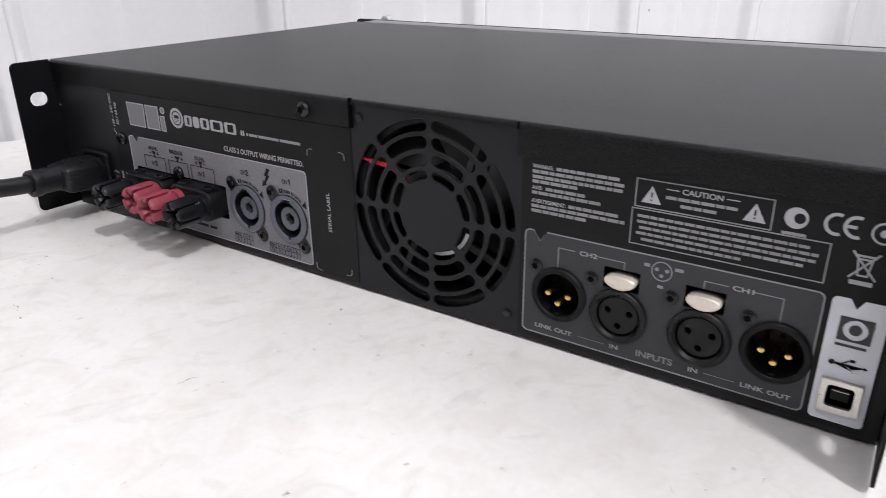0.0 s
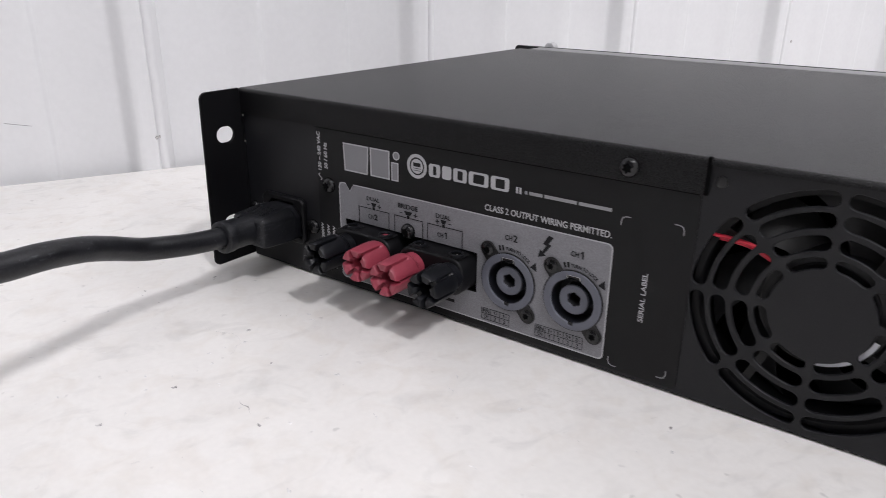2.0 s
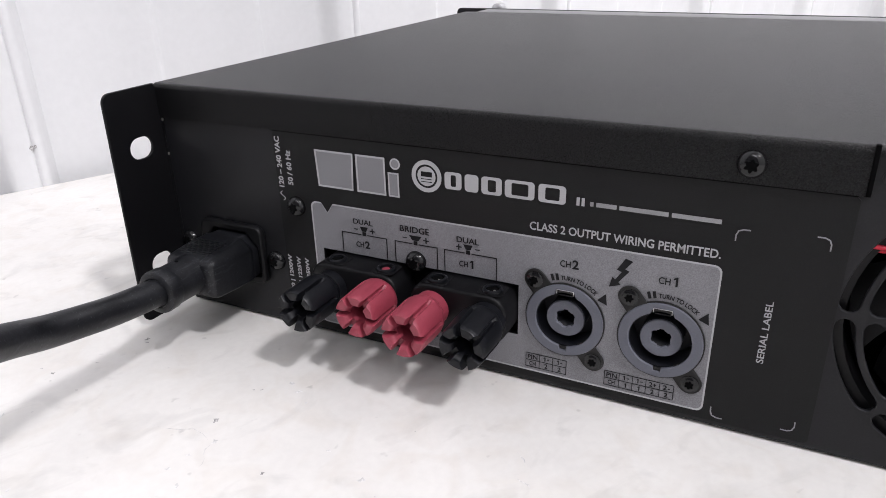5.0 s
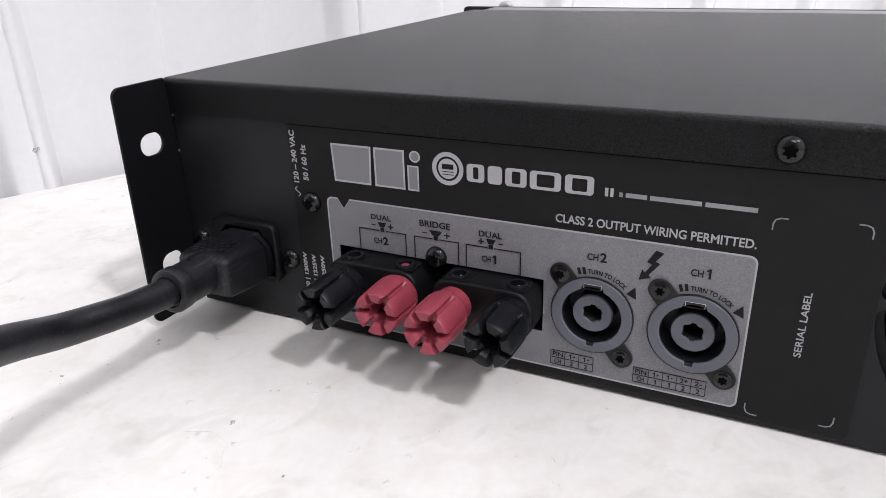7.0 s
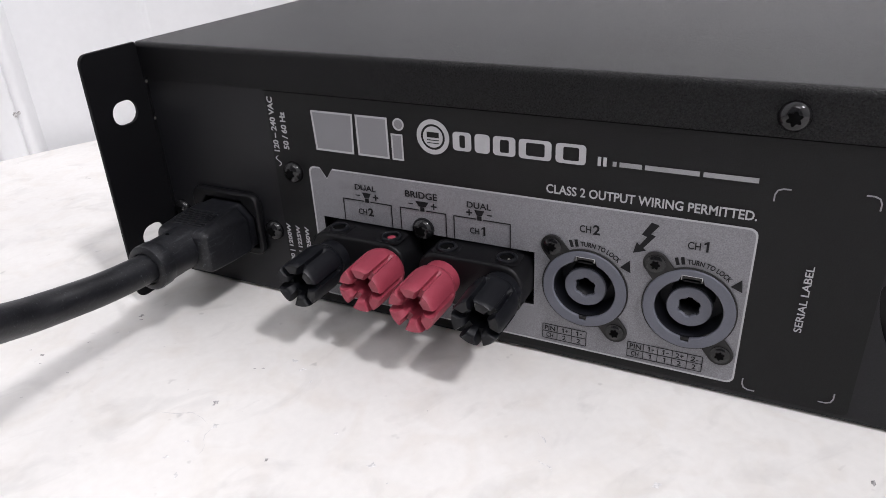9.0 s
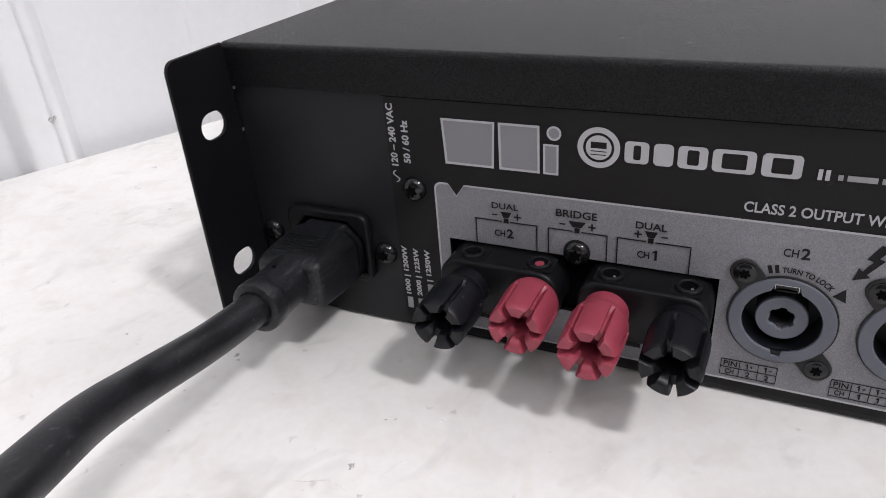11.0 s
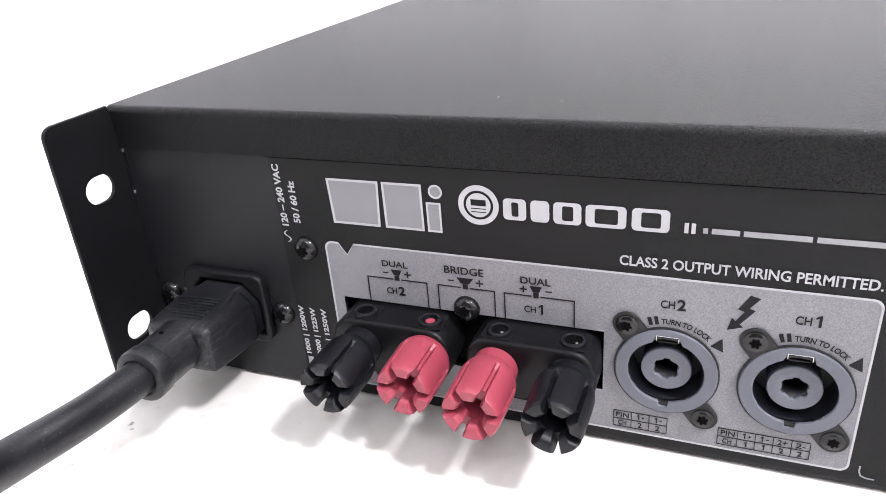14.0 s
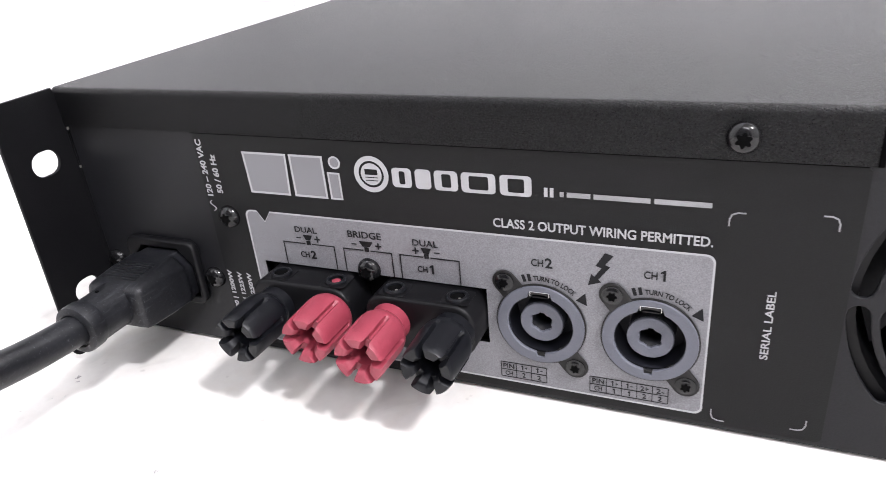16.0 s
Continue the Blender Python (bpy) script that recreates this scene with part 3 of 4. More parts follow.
SMALL, SMALL_STAR = dome_screw_meshes(0.0027, 0.0010)
RIVET, RIVET_STAR = dome_screw_meshes(0.0020, 0.0008, RIVET_BLACK)


def screw(x, z, y, kind, parent, label="black steel star-drive screw"):
    head, star = {"dome": (DOME, DOME_STAR), "small": (SMALL, SMALL_STAR), "rivet": (RIVET, RIVET_STAR)}[kind]
    turn = Matrix.Translation((x, y, z)) @ Matrix.Rotation(radians((x * 7919) % 60), 4, "Y")
    ob = part("screw", head, None, parent, label, turn)
    if kind != "rivet":
        part("drive_recess_shade", star, HOLE_SHADE, ob if parent is amp else parent, at=turn)
    return ob


for x, z, y in ((0.2017, 0.0808, -0.0013), (0.0552, 0.0482, -0.0004), (0.0002, 0.0264, 0.0), (0.0428, 0.0246, 0.0)):
    screw(x, z, y, "dome", amp)
for x, z in ((0.2325, 0.0804), (0.3060, 0.0080)):
    screw(x, z, 0.0, "rivet", amp, "black rivet of the fan panel")

# ---- fan behind the grille ----


def build_fan():
    fan = part("cooling_fan", lathe([(0.0176, 0.0048), (0.0190, 0.0056), (0.0190, 0.0250)], 40), FAN_GREY, amp, "black cooling fan behind the grille", Matrix.Translation((FAN[0], 0, FAN[1])))
    m = Matrix.Translation((FAN[0], 0, FAN[1]))
    part("fan_hub_label", lathe([(0.0166, 0.0044), (0.0168, 0.0048)], 40), PANEL, fan, at=m)
    part("motor_ring", flat("motor_ring", [disc(0, 0, 0.0196, 40), disc(0, 0, 0.0184, 40)], 0.0008, 0.0066), FAN_GREY, fan, "dusty grey motor ring", m)
    # pale arc painted where the hub's rim catches the light
    part("hub_glint", flat("hub_glint", [disc(0, 0, 0.0184, 20, 266, 342) + disc(0, 0, 0.0168, 20, 266, 342)[::-1]], 0.0002, 0.0035), PALE_INK, fan, "pale arc painted for the glint on the hub rim", m)
    blade = bmesh.new()
    rows = []
    for k in range(7):
        r = 0.0187 + 0.0185 * k / 6
        a = radians(10 + 26 * k / 6)
        rows.append([blade.verts.new((r * math.cos(a + d), y, r * math.sin(a + d))) for d, y in ((-0.30, 0.0215), (0.0, 0.0150), (0.30, 0.0110), (0.30, 0.0118), (0.0, 0.0160), (-0.30, 0.0225))])
    for p, q in zip(rows, rows[1:]):
        for k in range(6):
            blade.faces.new((p[k], p[(k + 1) % 6], q[(k + 1) % 6], q[k]))
    blade.faces.new(rows[0]), blade.faces.new(rows[-1][::-1])
    bmesh.ops.recalc_face_normals(blade, faces=blade.faces[:])
    smooth(blade)
    data = bpy.data.meshes.new("blade")
    blade.to_mesh(data)
    blade.free()
    for k in range(7):
        part("blade", data, FAN_GREY, fan, at=m @ Matrix.Rotation(2 * math.pi * k / 7, 4, "Y"))
    part("fan_frame", flat("fan_frame", [rounded(-0.0405, 0.0405, -0.0405, 0.0405, 0.003), disc(0, 0, 0.0388)], 0.024, 0.027), BLACK_PLASTIC, fan, at=m)
    for k in range(4):
        a = radians(45 + 90 * k)
        part("strut", flat("strut", [line(0.015 * math.cos(a), 0.015 * math.sin(a), 0.0392 * math.cos(a + 0.25), 0.0392 * math.sin(a + 0.25), 0.0028)], 0.002, 0.0085), FAN_GREY, fan, at=m)


build_fan()


def tube(points, r, count=14, caps=True):
    """A round cord along a smooth line through the points."""
    pts = [Vector(p) for p in points]
    fine = []
    for k in range(len(pts) - 1):
        p0, p1, p2, p3 = pts[max(k - 1, 0)], pts[k], pts[k + 1], pts[min(k + 2, len(pts) - 1)]
        for u in np.linspace(0, 1, 9)[: 9 if k == len(pts) - 2 else 8]:
            fine.append(0.5 * ((2 * p1) + (p2 - p0) * u + (2 * p0 - 5 * p1 + 4 * p2 - p3) * u * u + (3 * p1 - p0 - 3 * p2 + p3) * u**3))
    bm, rings = bmesh.new(), []
    for k, p in enumerate(fine):
        d = (fine[min(k + 1, len(fine) - 1)] - fine[max(k - 1, 0)]).normalized()
        side = d.cross(Vector((0, 0, 1))).normalized()
        up = side.cross(d)
        rings.append([bm.verts.new(p + r * (math.cos(a) * side + math.sin(a) * up)) for a in (2 * math.pi * j / count for j in range(count))])
    for a, b in zip(rings, rings[1:]):
        for j in range(count):
            bm.faces.new((a[j], a[(j + 1) % count], b[(j + 1) % count], b[j]))
    if caps:
        bm.faces.new(rings[0]), bm.faces.new(rings[-1][::-1])
    bmesh.ops.recalc_face_normals(bm, faces=bm.faces[:])
    return smooth(bm, 60)


for dz, dy in ((0.0, 0.0), (-0.0012, 0.0012)):
    part("fan_wire", tube([(0.2270, 0.0032 + dy, 0.0622 + dz), (0.2330, 0.0030 + dy, 0.0616 + dz), (0.2385, 0.0030 + dy, 0.0613 + dz), (0.2445, 0.0032 + dy, 0.0603 + dz), (0.2500, 0.0040 + dy, 0.0574 + dz), (0.2540, 0.0110 + dy, 0.0530 + dz)], 0.0007, 10), WIRE_RED, amp, "thin red fan wire behind the grille")

# ---- printed overlays ----
INK, INK2 = -0.0006, -0.0007


def plate_outline(x0, x1, z0, z1, r, notch, width, drop):
    """A rounded rectangle with a small V cut into its upper edge."""
    loop = rounded(x0, x1, z0, z1, r, 5)
    return loop[:6] + [(notch + width / 2, z1), (notch, z1 - drop), (notch - width / 2, z1)] + loop[6:]


part("overlay", flat("overlay", [rounded(0.0478, 0.2272, 0.0008, 0.0750, 0.0014), bar(0.0652, 0.1396, 0.0157, 0.0337), *[disc(x, z, 0.0100) for x, z in SPEAKER_SOCKETS]], 0.0004, 0.0), OVERLAY, rear, "matt black printed film over the output side")
part("overlay", flat("overlay", [rounded(0.3112, 0.4364, 0.0012, 0.0752, 0.0014), *[disc(x, z, 0.0092) for x, z in MALE], *[disc(x, z, 0.0094) for x, z in FEMALE], *[bar(x - 0.0068, x + 0.0068, z + 0.0104, z + 0.0186) for x, z in FEMALE], bar(0.4230, 0.4316, 0.0088, 0.0182)], 0.0004, 0.0), OVERLAY, rear, "matt black printed film over the input side")


def ink(name, loops, mat, y=INK, label=""):
    return part(name, flat(name, loops, 0.0001, y + 0.0001), mat, rear, label)


def bracket(loops, mat):
    for loop in loops:
        ink("bracket_line", [loop], mat, INK2)


def words(body, x0, x1, z0, z1, mat, y=INK2, bold=0.012, **more):
    return part("lettering", lettering(body, x0, x1, z0, z1, y, bold, **more), mat, rear)


out_a, out_b = plate_outline(0.0615, 0.1985, 0.0032, 0.0512, 0.0022, 0.0683, 0.0050, 0.0036), plate_outline(0.0620, 0.1980, 0.0037, 0.0507, 0.0019, 0.0683, 0.0044, 0.0034)
post_cut = bar(0.0652, 0.1396, 0.0157, 0.0337)
ink("plate_border", [out_a, out_b], WHITE_INK, INK)
ink("output_plate", [out_b, post_cut, *[disc(x, z, 0.0100) for x, z in SPEAKER_SOCKETS]], SILVER_INK, -0.0005, "silver printed field round the output connectors")
in_a, in_b = plate_outline(0.3133, 0.4176, 0.0034, 0.0474, 0.0022, 0.3198, 0.0056, 0.0040), plate_outline(0.3138, 0.4171, 0.0039, 0.0469, 0.0019, 0.3198, 0.0049, 0.0038)
ink("plate_border", [in_a, in_b], FAINT_INK, INK)
ink("input_plate", [in_b, *[disc(x, z, 0.0092) for x, z in MALE], *[disc(x, z, 0.0094) for x, z in FEMALE], *[bar(x - 0.0068, x + 0.0068, z + 0.0104, z + 0.0186) for x, z in FEMALE]], GREY_INK, -0.0005, "dark grey printed field round the input connectors")
usb_out = plate_outline(0.4194, 0.4352, 0.0033, 0.0472, 0.0016, 0.4263, 0.0040, 0.0032)
ink("usb_plate", [usb_out, bar(0.4230, 0.4316, 0.0088, 0.0182)], PALE_INK, -0.0005, "pale silver printed field round the data socket")

# emblem and name marks as plain shapes
for x0, x1, lean in ((0.0652, 0.0806, 0.0006), (0.0816, 0.0928, 0.0)):
    outer = [(x0 + lean, 0.0572), (x1 - lean, 0.0572), (x1, 0.0702), (x0, 0.0702)]
    inner = [(x0 + lean + 0.0006, 0.0578), (x1 - lean - 0.0006, 0.0578), (x1 - 0.0006, 0.0696), (x0 + 0.0006, 0.0696)]
    ink("mark_border", [outer, inner], WHITE_INK, INK2)
    ink("mark_block", [inner], LOGO_INK, INK)
ink("mark_border", [bar(0.0938, 0.0978, 0.0572, 0.0655), bar(0.0943, 0.0973, 0.0577, 0.0650)], WHITE_INK, INK2)
ink("mark_block", [bar(0.0943, 0.0973, 0.0577, 0.0650)], LOGO_INK, INK)
ink("mark_border", [disc(0.0966, 0.0685, 0.0019, 28), disc(0.0966, 0.0685, 0.0014, 28)], WHITE_INK, INK2)
ink("mark_block", [disc(0.0966, 0.0685, 0.0014, 28)], LOGO_INK, INK)
ink("emblem_ring", [disc(0.1080, 0.0658, 0.0053), disc(0.1080, 0.0658, 0.0039)], WHITE_INK, INK2, "white ring emblem")
ink("emblem_disc", [disc(0.1080, 0.0658, 0.0032), bar(0.1060, 0.1100, 0.0638, 0.0641), bar(0.1060, 0.1100, 0.0647, 0.0650), bar(0.1060, 0.1100, 0.0656, 0.0673)], WHITE_INK, INK2)
for x0, x1 in ((0.1144, 0.1202), (0.1213, 0.1259), (0.1269, 0.1336), (0.1346, 0.1440), (0.1452, 0.1536)):
    wide = x1 - x0
    ink("mark_block", [rounded(x0, x1, 0.0626, 0.0682, 0.0011, 4), rounded(x0 + 0.0021, x1 - 0.0019, 0.0635, 0.0673, 0.0005, 3)] if wide > 0.005 else [rounded(x0, x1, 0.0626, 0.0682, 0.0011, 4)], WHITE_INK, INK2, "white plain block of a maker's mark")
ink("mark_block", [bar(0.1568, 0.1577, 0.0630, 0.0655), bar(0.1583, 0.1592, 0.0630, 0.0655)], WHITE_INK, INK2)
for x0, x1 in ((0.1608, 0.1618), (0.1626, 0.1684), (0.1692, 0.1827), (0.1836, 0.1965)):
    ink("text_bar", [bar(x0, x1, 0.0633, 0.0646)], FAINT_INK, INK2, "thin grey bar of small print")



def figure_one(x, z0, z1):
    """The figure 1 with its flag; x is the right side of the stem."""
    h = z1 - z0
    ink("lettering", [[(x - 0.20 * h, z0), (x, z0), (x, z1), (x - 0.15 * h, z1), (x - 0.42 * h, z0 + 0.80 * h), (x - 0.42 * h, z0 + 0.66 * h), (x - 0.20 * h, z0 + 0.76 * h)]], BLACK_INK, INK2)


# output side lettering
words("CLASS 2 OUTPUT WIRING PERMITTED.", 0.1428, 0.1975, 0.0533, 0.0560, WHITE_INK, bold=0.018)
words("DUAL", 0.0789, 0.0866, 0.0453, 0.0472, BLACK_INK)
words("BRIDGE", 0.0973, 0.1083, 0.0455, 0.0477, BLACK_INK)
words("DUAL", 0.1182, 0.1260, 0.0450, 0.0470, BLACK_INK)
for cx, first, second in ((0.0830, "-", "+"), (0.1030, "-", "+"), (0.1222, "+", "-")):
    wide = 0.0016 if cx != 0.1030 else 0.0023
    ink("loudspeaker_sign", [[(cx - wide, 0.0445), (cx + wide, 0.0445), (cx + wide * 0.5, 0.0428), (cx - wide * 0.5, 0.0428)], bar(cx - 0.0007, cx + 0.0007, 0.0412, 0.0426)], BLACK_INK, INK2)
    for x, sign in ((cx - wide - 0.0017, first), (cx + wide + 0.0017, second)):
        loops = [bar(x - 0.0008, x + 0.0008, 0.0432, 0.0435)] if sign == "-" else [[(x - 0.0010, 0.0432), (x - 0.0002, 0.0432), (x - 0.0002, 0.0424), (x + 0.0002, 0.0424), (x + 0.0002, 0.0432), (x + 0.0010, 0.0432), (x + 0.0010, 0.0436), (x + 0.0002, 0.0436), (x + 0.0002, 0.0444), (x - 0.0002, 0.0444), (x - 0.0002, 0.0436), (x - 0.0010, 0.0436)]]
        ink("polarity_sign", loops, BLACK_INK, INK2)
for x0, x1, cx in ((0.0738, 0.0920, 0.0830), (0.0950, 0.1112, 0.1030), (0.1136, 0.1322, 0.1222)):
    w = 0.0003
    bracket([[(x0, 0.0338), (x0 + w, 0.0338), (x0 + w, 0.0417 - w), (cx - 0.0012, 0.0417 - w), (cx - 0.0012, 0.0417), (x0, 0.0417)], [(x1, 0.0338), (x1 - w, 0.0338), (x1 - w, 0.0417 - w), (cx + 0.0012, 0.0417 - w), (cx + 0.0012, 0.0417), (x1, 0.0417)]], BLACK_INK)
words("CH", 0.0795, 0.0826, 0.0368, 0.0388, BLACK_INK)
words("2", 0.0831, 0.0851, 0.0366, 0.0394, BLACK_INK, bold=0.03)
words("CH", 0.1190, 0.1221, 0.0366, 0.0386, BLACK_INK)
figure_one(0.1240, 0.0364, 0.0393)
for (x, z), digit in zip(SPEAKER_SOCKETS, "21"):
    words("CH", x - 0.0022, x + 0.0011, 0.0428, 0.0450, BLACK_INK)
    if digit == "1":
        figure_one(x + 0.0031, 0.0426, 0.0456)
    else:
        words(digit, x + 0.0016, x + 0.0036, 0.0426, 0.0456, BLACK_INK, bold=0.025)
    words("TURN TO LOCK", 0, 1, 0, 0.0015, BLACK_INK, bold=0.02, bend=(x, z, 0.0136, 97, 48))
    ink("start_mark", [line(x + 0.0135 * math.cos(radians(a)), z + 0.0135 * math.sin(radians(a)), x + 0.0157 * math.cos(radians(a)), z + 0.0157 * math.sin(radians(a)), 0.0009) for a in (107.5, 101.5)], BLACK_INK, INK2)
    tip = [(x + 0.0128, z + 0.0077), (x + 0.0098, z + 0.0090), (x + 0.0123, z + 0.0115)]
    ink("arrow_head", [tip], BLACK_INK, INK2)
ink("flash_sign", [[(0.1722, 0.0488), (0.1744, 0.0482), (0.1723, 0.0454), (0.1736, 0.0449), (0.1706, 0.0409), (0.1714, 0.0402), (0.1680, 0.0390), (0.1688, 0.0424), (0.1696, 0.0416), (0.1714, 0.0444), (0.1699, 0.0449)]], BLACK_INK, INK2, "black lightning arrow")


def pin_table(x0, x1, cols, head, row):
    """A small ruled table of pins and channels."""
    z0, z1, w = 0.0048, 0.0099, 0.00018
    zm = (z0 + z1) / 2
    first = 0.0046
    step = (x1 - x0 - first) / (cols - 1)
    edges = [x0, x0 + first] + [x0 + first + step * k for k in range(1, cols)]
    ink("ruled_grid", [bar(x0, x1, z - w / 2, z + w / 2) for z in (z0, zm, z1)] + [bar(x - w / 2, x + w / 2, a + w / 2, b - w / 2) for x in edges for a, b in ((z0, zm), (zm, z1))], BLACK_INK, INK2)
    for texts, za, zb in ((head, zm, z1), (row, z0, zm)):
        for k, body in enumerate(texts):
            a, b = edges[k], edges[k + 1]
            if body == "1":
                figure_one((a + b) / 2 + 0.0003, za + 0.0005, zb - 0.0005)
                continue
            if body[0] == "1":
                figure_one((a + b) / 2 - 0.0002, za + 0.0005, zb - 0.0005)
                words(body[1], (a + b) / 2 + 0.0003, (a + b) / 2 + 0.0011, (za + zb) / 2 - (0.0004 if body[1] == "+" else 0.0001), (za + zb) / 2 + (0.0004 if body[1] == "+" else 0.0001), BLACK_INK)
                continue
            half = min((b - a) * 0.40, 0.00055 * len(body))
            mid = (a + b) / 2
            words(body, mid - half, mid + half, za + 0.0005, zb - 0.0005, BLACK_INK)


pin_table(0.1427, 0.1563, 3, ("PIN", "1+", "1-"), ("CH", "2", "2"))
pin_table(0.1687, 0.1897, 5, ("PIN", "1+", "1-", "2+", "2-"), ("CH", "1", "1", "2", "2"))
words("120 – 240 VAC", 0.0486, 0.0508, 0.0548, 0.0732, WHITE_INK, bold=0.03, turn=True)
words("50 / 60 Hz", 0.0527, 0.0549, 0.0560, 0.0686, WHITE_INK, bold=0.03, turn=True)
wave = [(0.0497 + 0.0009 * math.sin(2 * math.pi * k / 16), 0.0497 + 0.0036 * k / 16) for k in range(17)]
ink("current_sign", [[(x - 0.00022, z) for x, z in wave] + [(x + 0.00022, z) for x, z in wave[::-1]]], WHITE_INK, INK2, "white wavy current sign")
words("1000 | 1200W", 0.0486, 0.0508, 0.0112, 0.0284, WHITE_INK, bold=0.035, turn=True)
words("2000 | 1225W", 0.0525, 0.0547, 0.0112, 0.0281, WHITE_INK, bold=0.035, turn=True)
words("| 1250W", 0.0563, 0.0585, 0.0172, 0.0282, WHITE_INK, bold=0.035, turn=True)
ink("text_bar", [bar(0.0488, 0.0507, 0.0060, 0.0100), bar(0.0526, 0.0545, 0.0060, 0.0100), bar(0.0564, 0.0583, 0.0060, 0.0160)], FAINT_INK, INK2)
ink("text_bar", [bar(0.066, 0.071, 0.0078, 0.0092), bar(0.0725, 0.0805, 0.0078, 0.0092), bar(0.082, 0.0885, 0.0078, 0.0092), bar(0.104, 0.1105, 0.0078, 0.0092), bar(0.112, 0.1215, 0.0078, 0.0092), bar(0.123, 0.1285, 0.0078, 0.0092)], BLACK_INK, INK2)
words("SERIAL LABEL", 0.2105, 0.2124, 0.0238, 0.0432, WHITE_INK, turn=True)
for x, z, sx, sz in ((0.2003, 0.0628, 1, -1), (0.2231, 0.0636, -1, -1), (0.2234, 0.0036, -1, 1), (0.2006, 0.0022, 1, 1)):
    w, n, r = 0.00035, 0.0036, 0.0018
    outer = [(x, z + sz * n), (x, z + sz * r), (x + sx * 0.3 * r, z + sz * 0.3 * r), (x + sx * r, z), (x + sx * n, z)]
    inner = [(x + sx * n, z + sz * w), (x + sx * (r + w * 0.4), z + sz * w), (x + sx * (0.3 * r + w * 0.75), z + sz * (0.3 * r + w * 0.75)), (x + sx * w, z + sz * (r + w * 0.4)), (x + sx * w, z + sz * n)]
    ink("corner_mark", [outer + inner], FAINT_INK, INK2)

# input side lettering
words("WARNING:", 0.3156, 0.3238, 0.0716, 0.0731, WHITE_INK)
words("AVIS:", 0.3156, 0.3198, 0.0634, 0.0649, WHITE_INK)
words("AVERTISSEMENT:", 0.3156, 0.3293, 0.0583, 0.0598, WHITE_INK)
for x0, x1, z in ((0.3251, 0.3488, 0.0717), (0.3156, 0.3518, 0.0697), (0.3156, 0.3503, 0.0677), (0.3156, 0.3343, 0.0659), (0.3211, 0.3383, 0.0635), (0.3156, 0.3438, 0.0616), (0.3305, 0.3493, 0.0584), (0.3156, 0.3518, 0.0564), (0.3156, 0.3393, 0.0545)):
    cuts, x = [], x0
    rng = random.Random(int(z * 1e5))
    while x < x1 - 0.0015:
        n = min(x1, x + rng.uniform(0.0016, 0.0046))
        cuts.append(bar(x, n, z, z + 0.0012))
        x = n + 0.0004
    ink("text_bar", cuts, FAINT_INK, INK2, "thin grey bars of small print")
w = 0.0004
ink("caution_frame", [bar(0.3548, 0.3988, 0.0640, 0.0742), bar(0.3548 + w, 0.3988 - w, 0.0640 + w, 0.0742 - w)], FAINT_INK, INK2, "thin grey caution frame")
ink("caution_frame", [bar(0.3541, 0.4161, 0.0502, 0.0636), bar(0.3541 + w, 0.4161 - w, 0.0502 + w, 0.0636 - w)], FAINT_INK, INK2, "thin grey caution frame")
for cx in (0.3605, 0.3935):
    ink("warning_triangle", [[(cx - 0.0034, 0.0659), (cx + 0.0034, 0.0659), (cx, 0.0720)], bar(cx - 0.0003, cx + 0.0003, 0.0680, 0.0698), bar(cx - 0.0003, cx + 0.0003, 0.0668, 0.0673)], WHITE_INK, INK2, "white warning triangle")
words("CAUTION", 0.3705, 0.3835, 0.0708, 0.0727, WHITE_INK)
ink("text_bar", [bar(0.3653, 0.3695, 0.0716, 0.0719), bar(0.3845, 0.3887, 0.0716, 0.0719)], WHITE_INK, INK2)
for x0, x1, z, h in ((0.3653, 0.3888, 0.0684, 0.0013), (0.3703, 0.3833, 0.0661, 0.0013), (0.3563, 0.4123, 0.0604, 0.0012), (0.3563, 0.4138, 0.0583, 0.0012), (0.3573, 0.4133, 0.0562, 0.0012), (0.3563, 0.4098, 0.0541, 0.0012), (0.3583, 0.3913, 0.0520, 0.0012)):
    cuts, x = [], x0
    rng = random.Random(int(z * 1e5))
    while x < x1 - 0.0015:
        n = min(x1, x + rng.uniform(0.0016, 0.0046))
        cuts.append(bar(x, n, z, z + h - 0.0002))
        x = n + 0.0004
    ink("text_bar", cuts, FAINT_INK, INK2, "thin grey bars of small print")
ink("approval_mark", [disc(0.4053, 0.0695, 0.0034), disc(0.4063, 0.0695, 0.0017, 24)], WHITE_INK, INK2, "white round approval mark")
ink("text_bar", [bar(0.4018, 0.4088, 0.0638, 0.0648)], FAINT_INK, INK2)
for cx in (0.4164, 0.4216):
    ink("approval_mark", [disc(cx, 0.0697, 0.0036, 24, 70, 290) + disc(cx, 0.0697, 0.0026, 24, 70, 290)[::-1]], WHITE_INK, INK2, "white open ring approval mark")
ink("approval_mark", [bar(0.4188, 0.4216, 0.0692, 0.0702)], WHITE_INK, INK2)
ink("approval_mark", [disc(0.4288, 0.0692, 0.0034), disc(0.4288, 0.0692, 0.0028), disc(0.4288, 0.0692, 0.0012, 20)], WHITE_INK, INK2, "white ring approval mark")
bin_x, bin_z = 0.4256, 0.0583
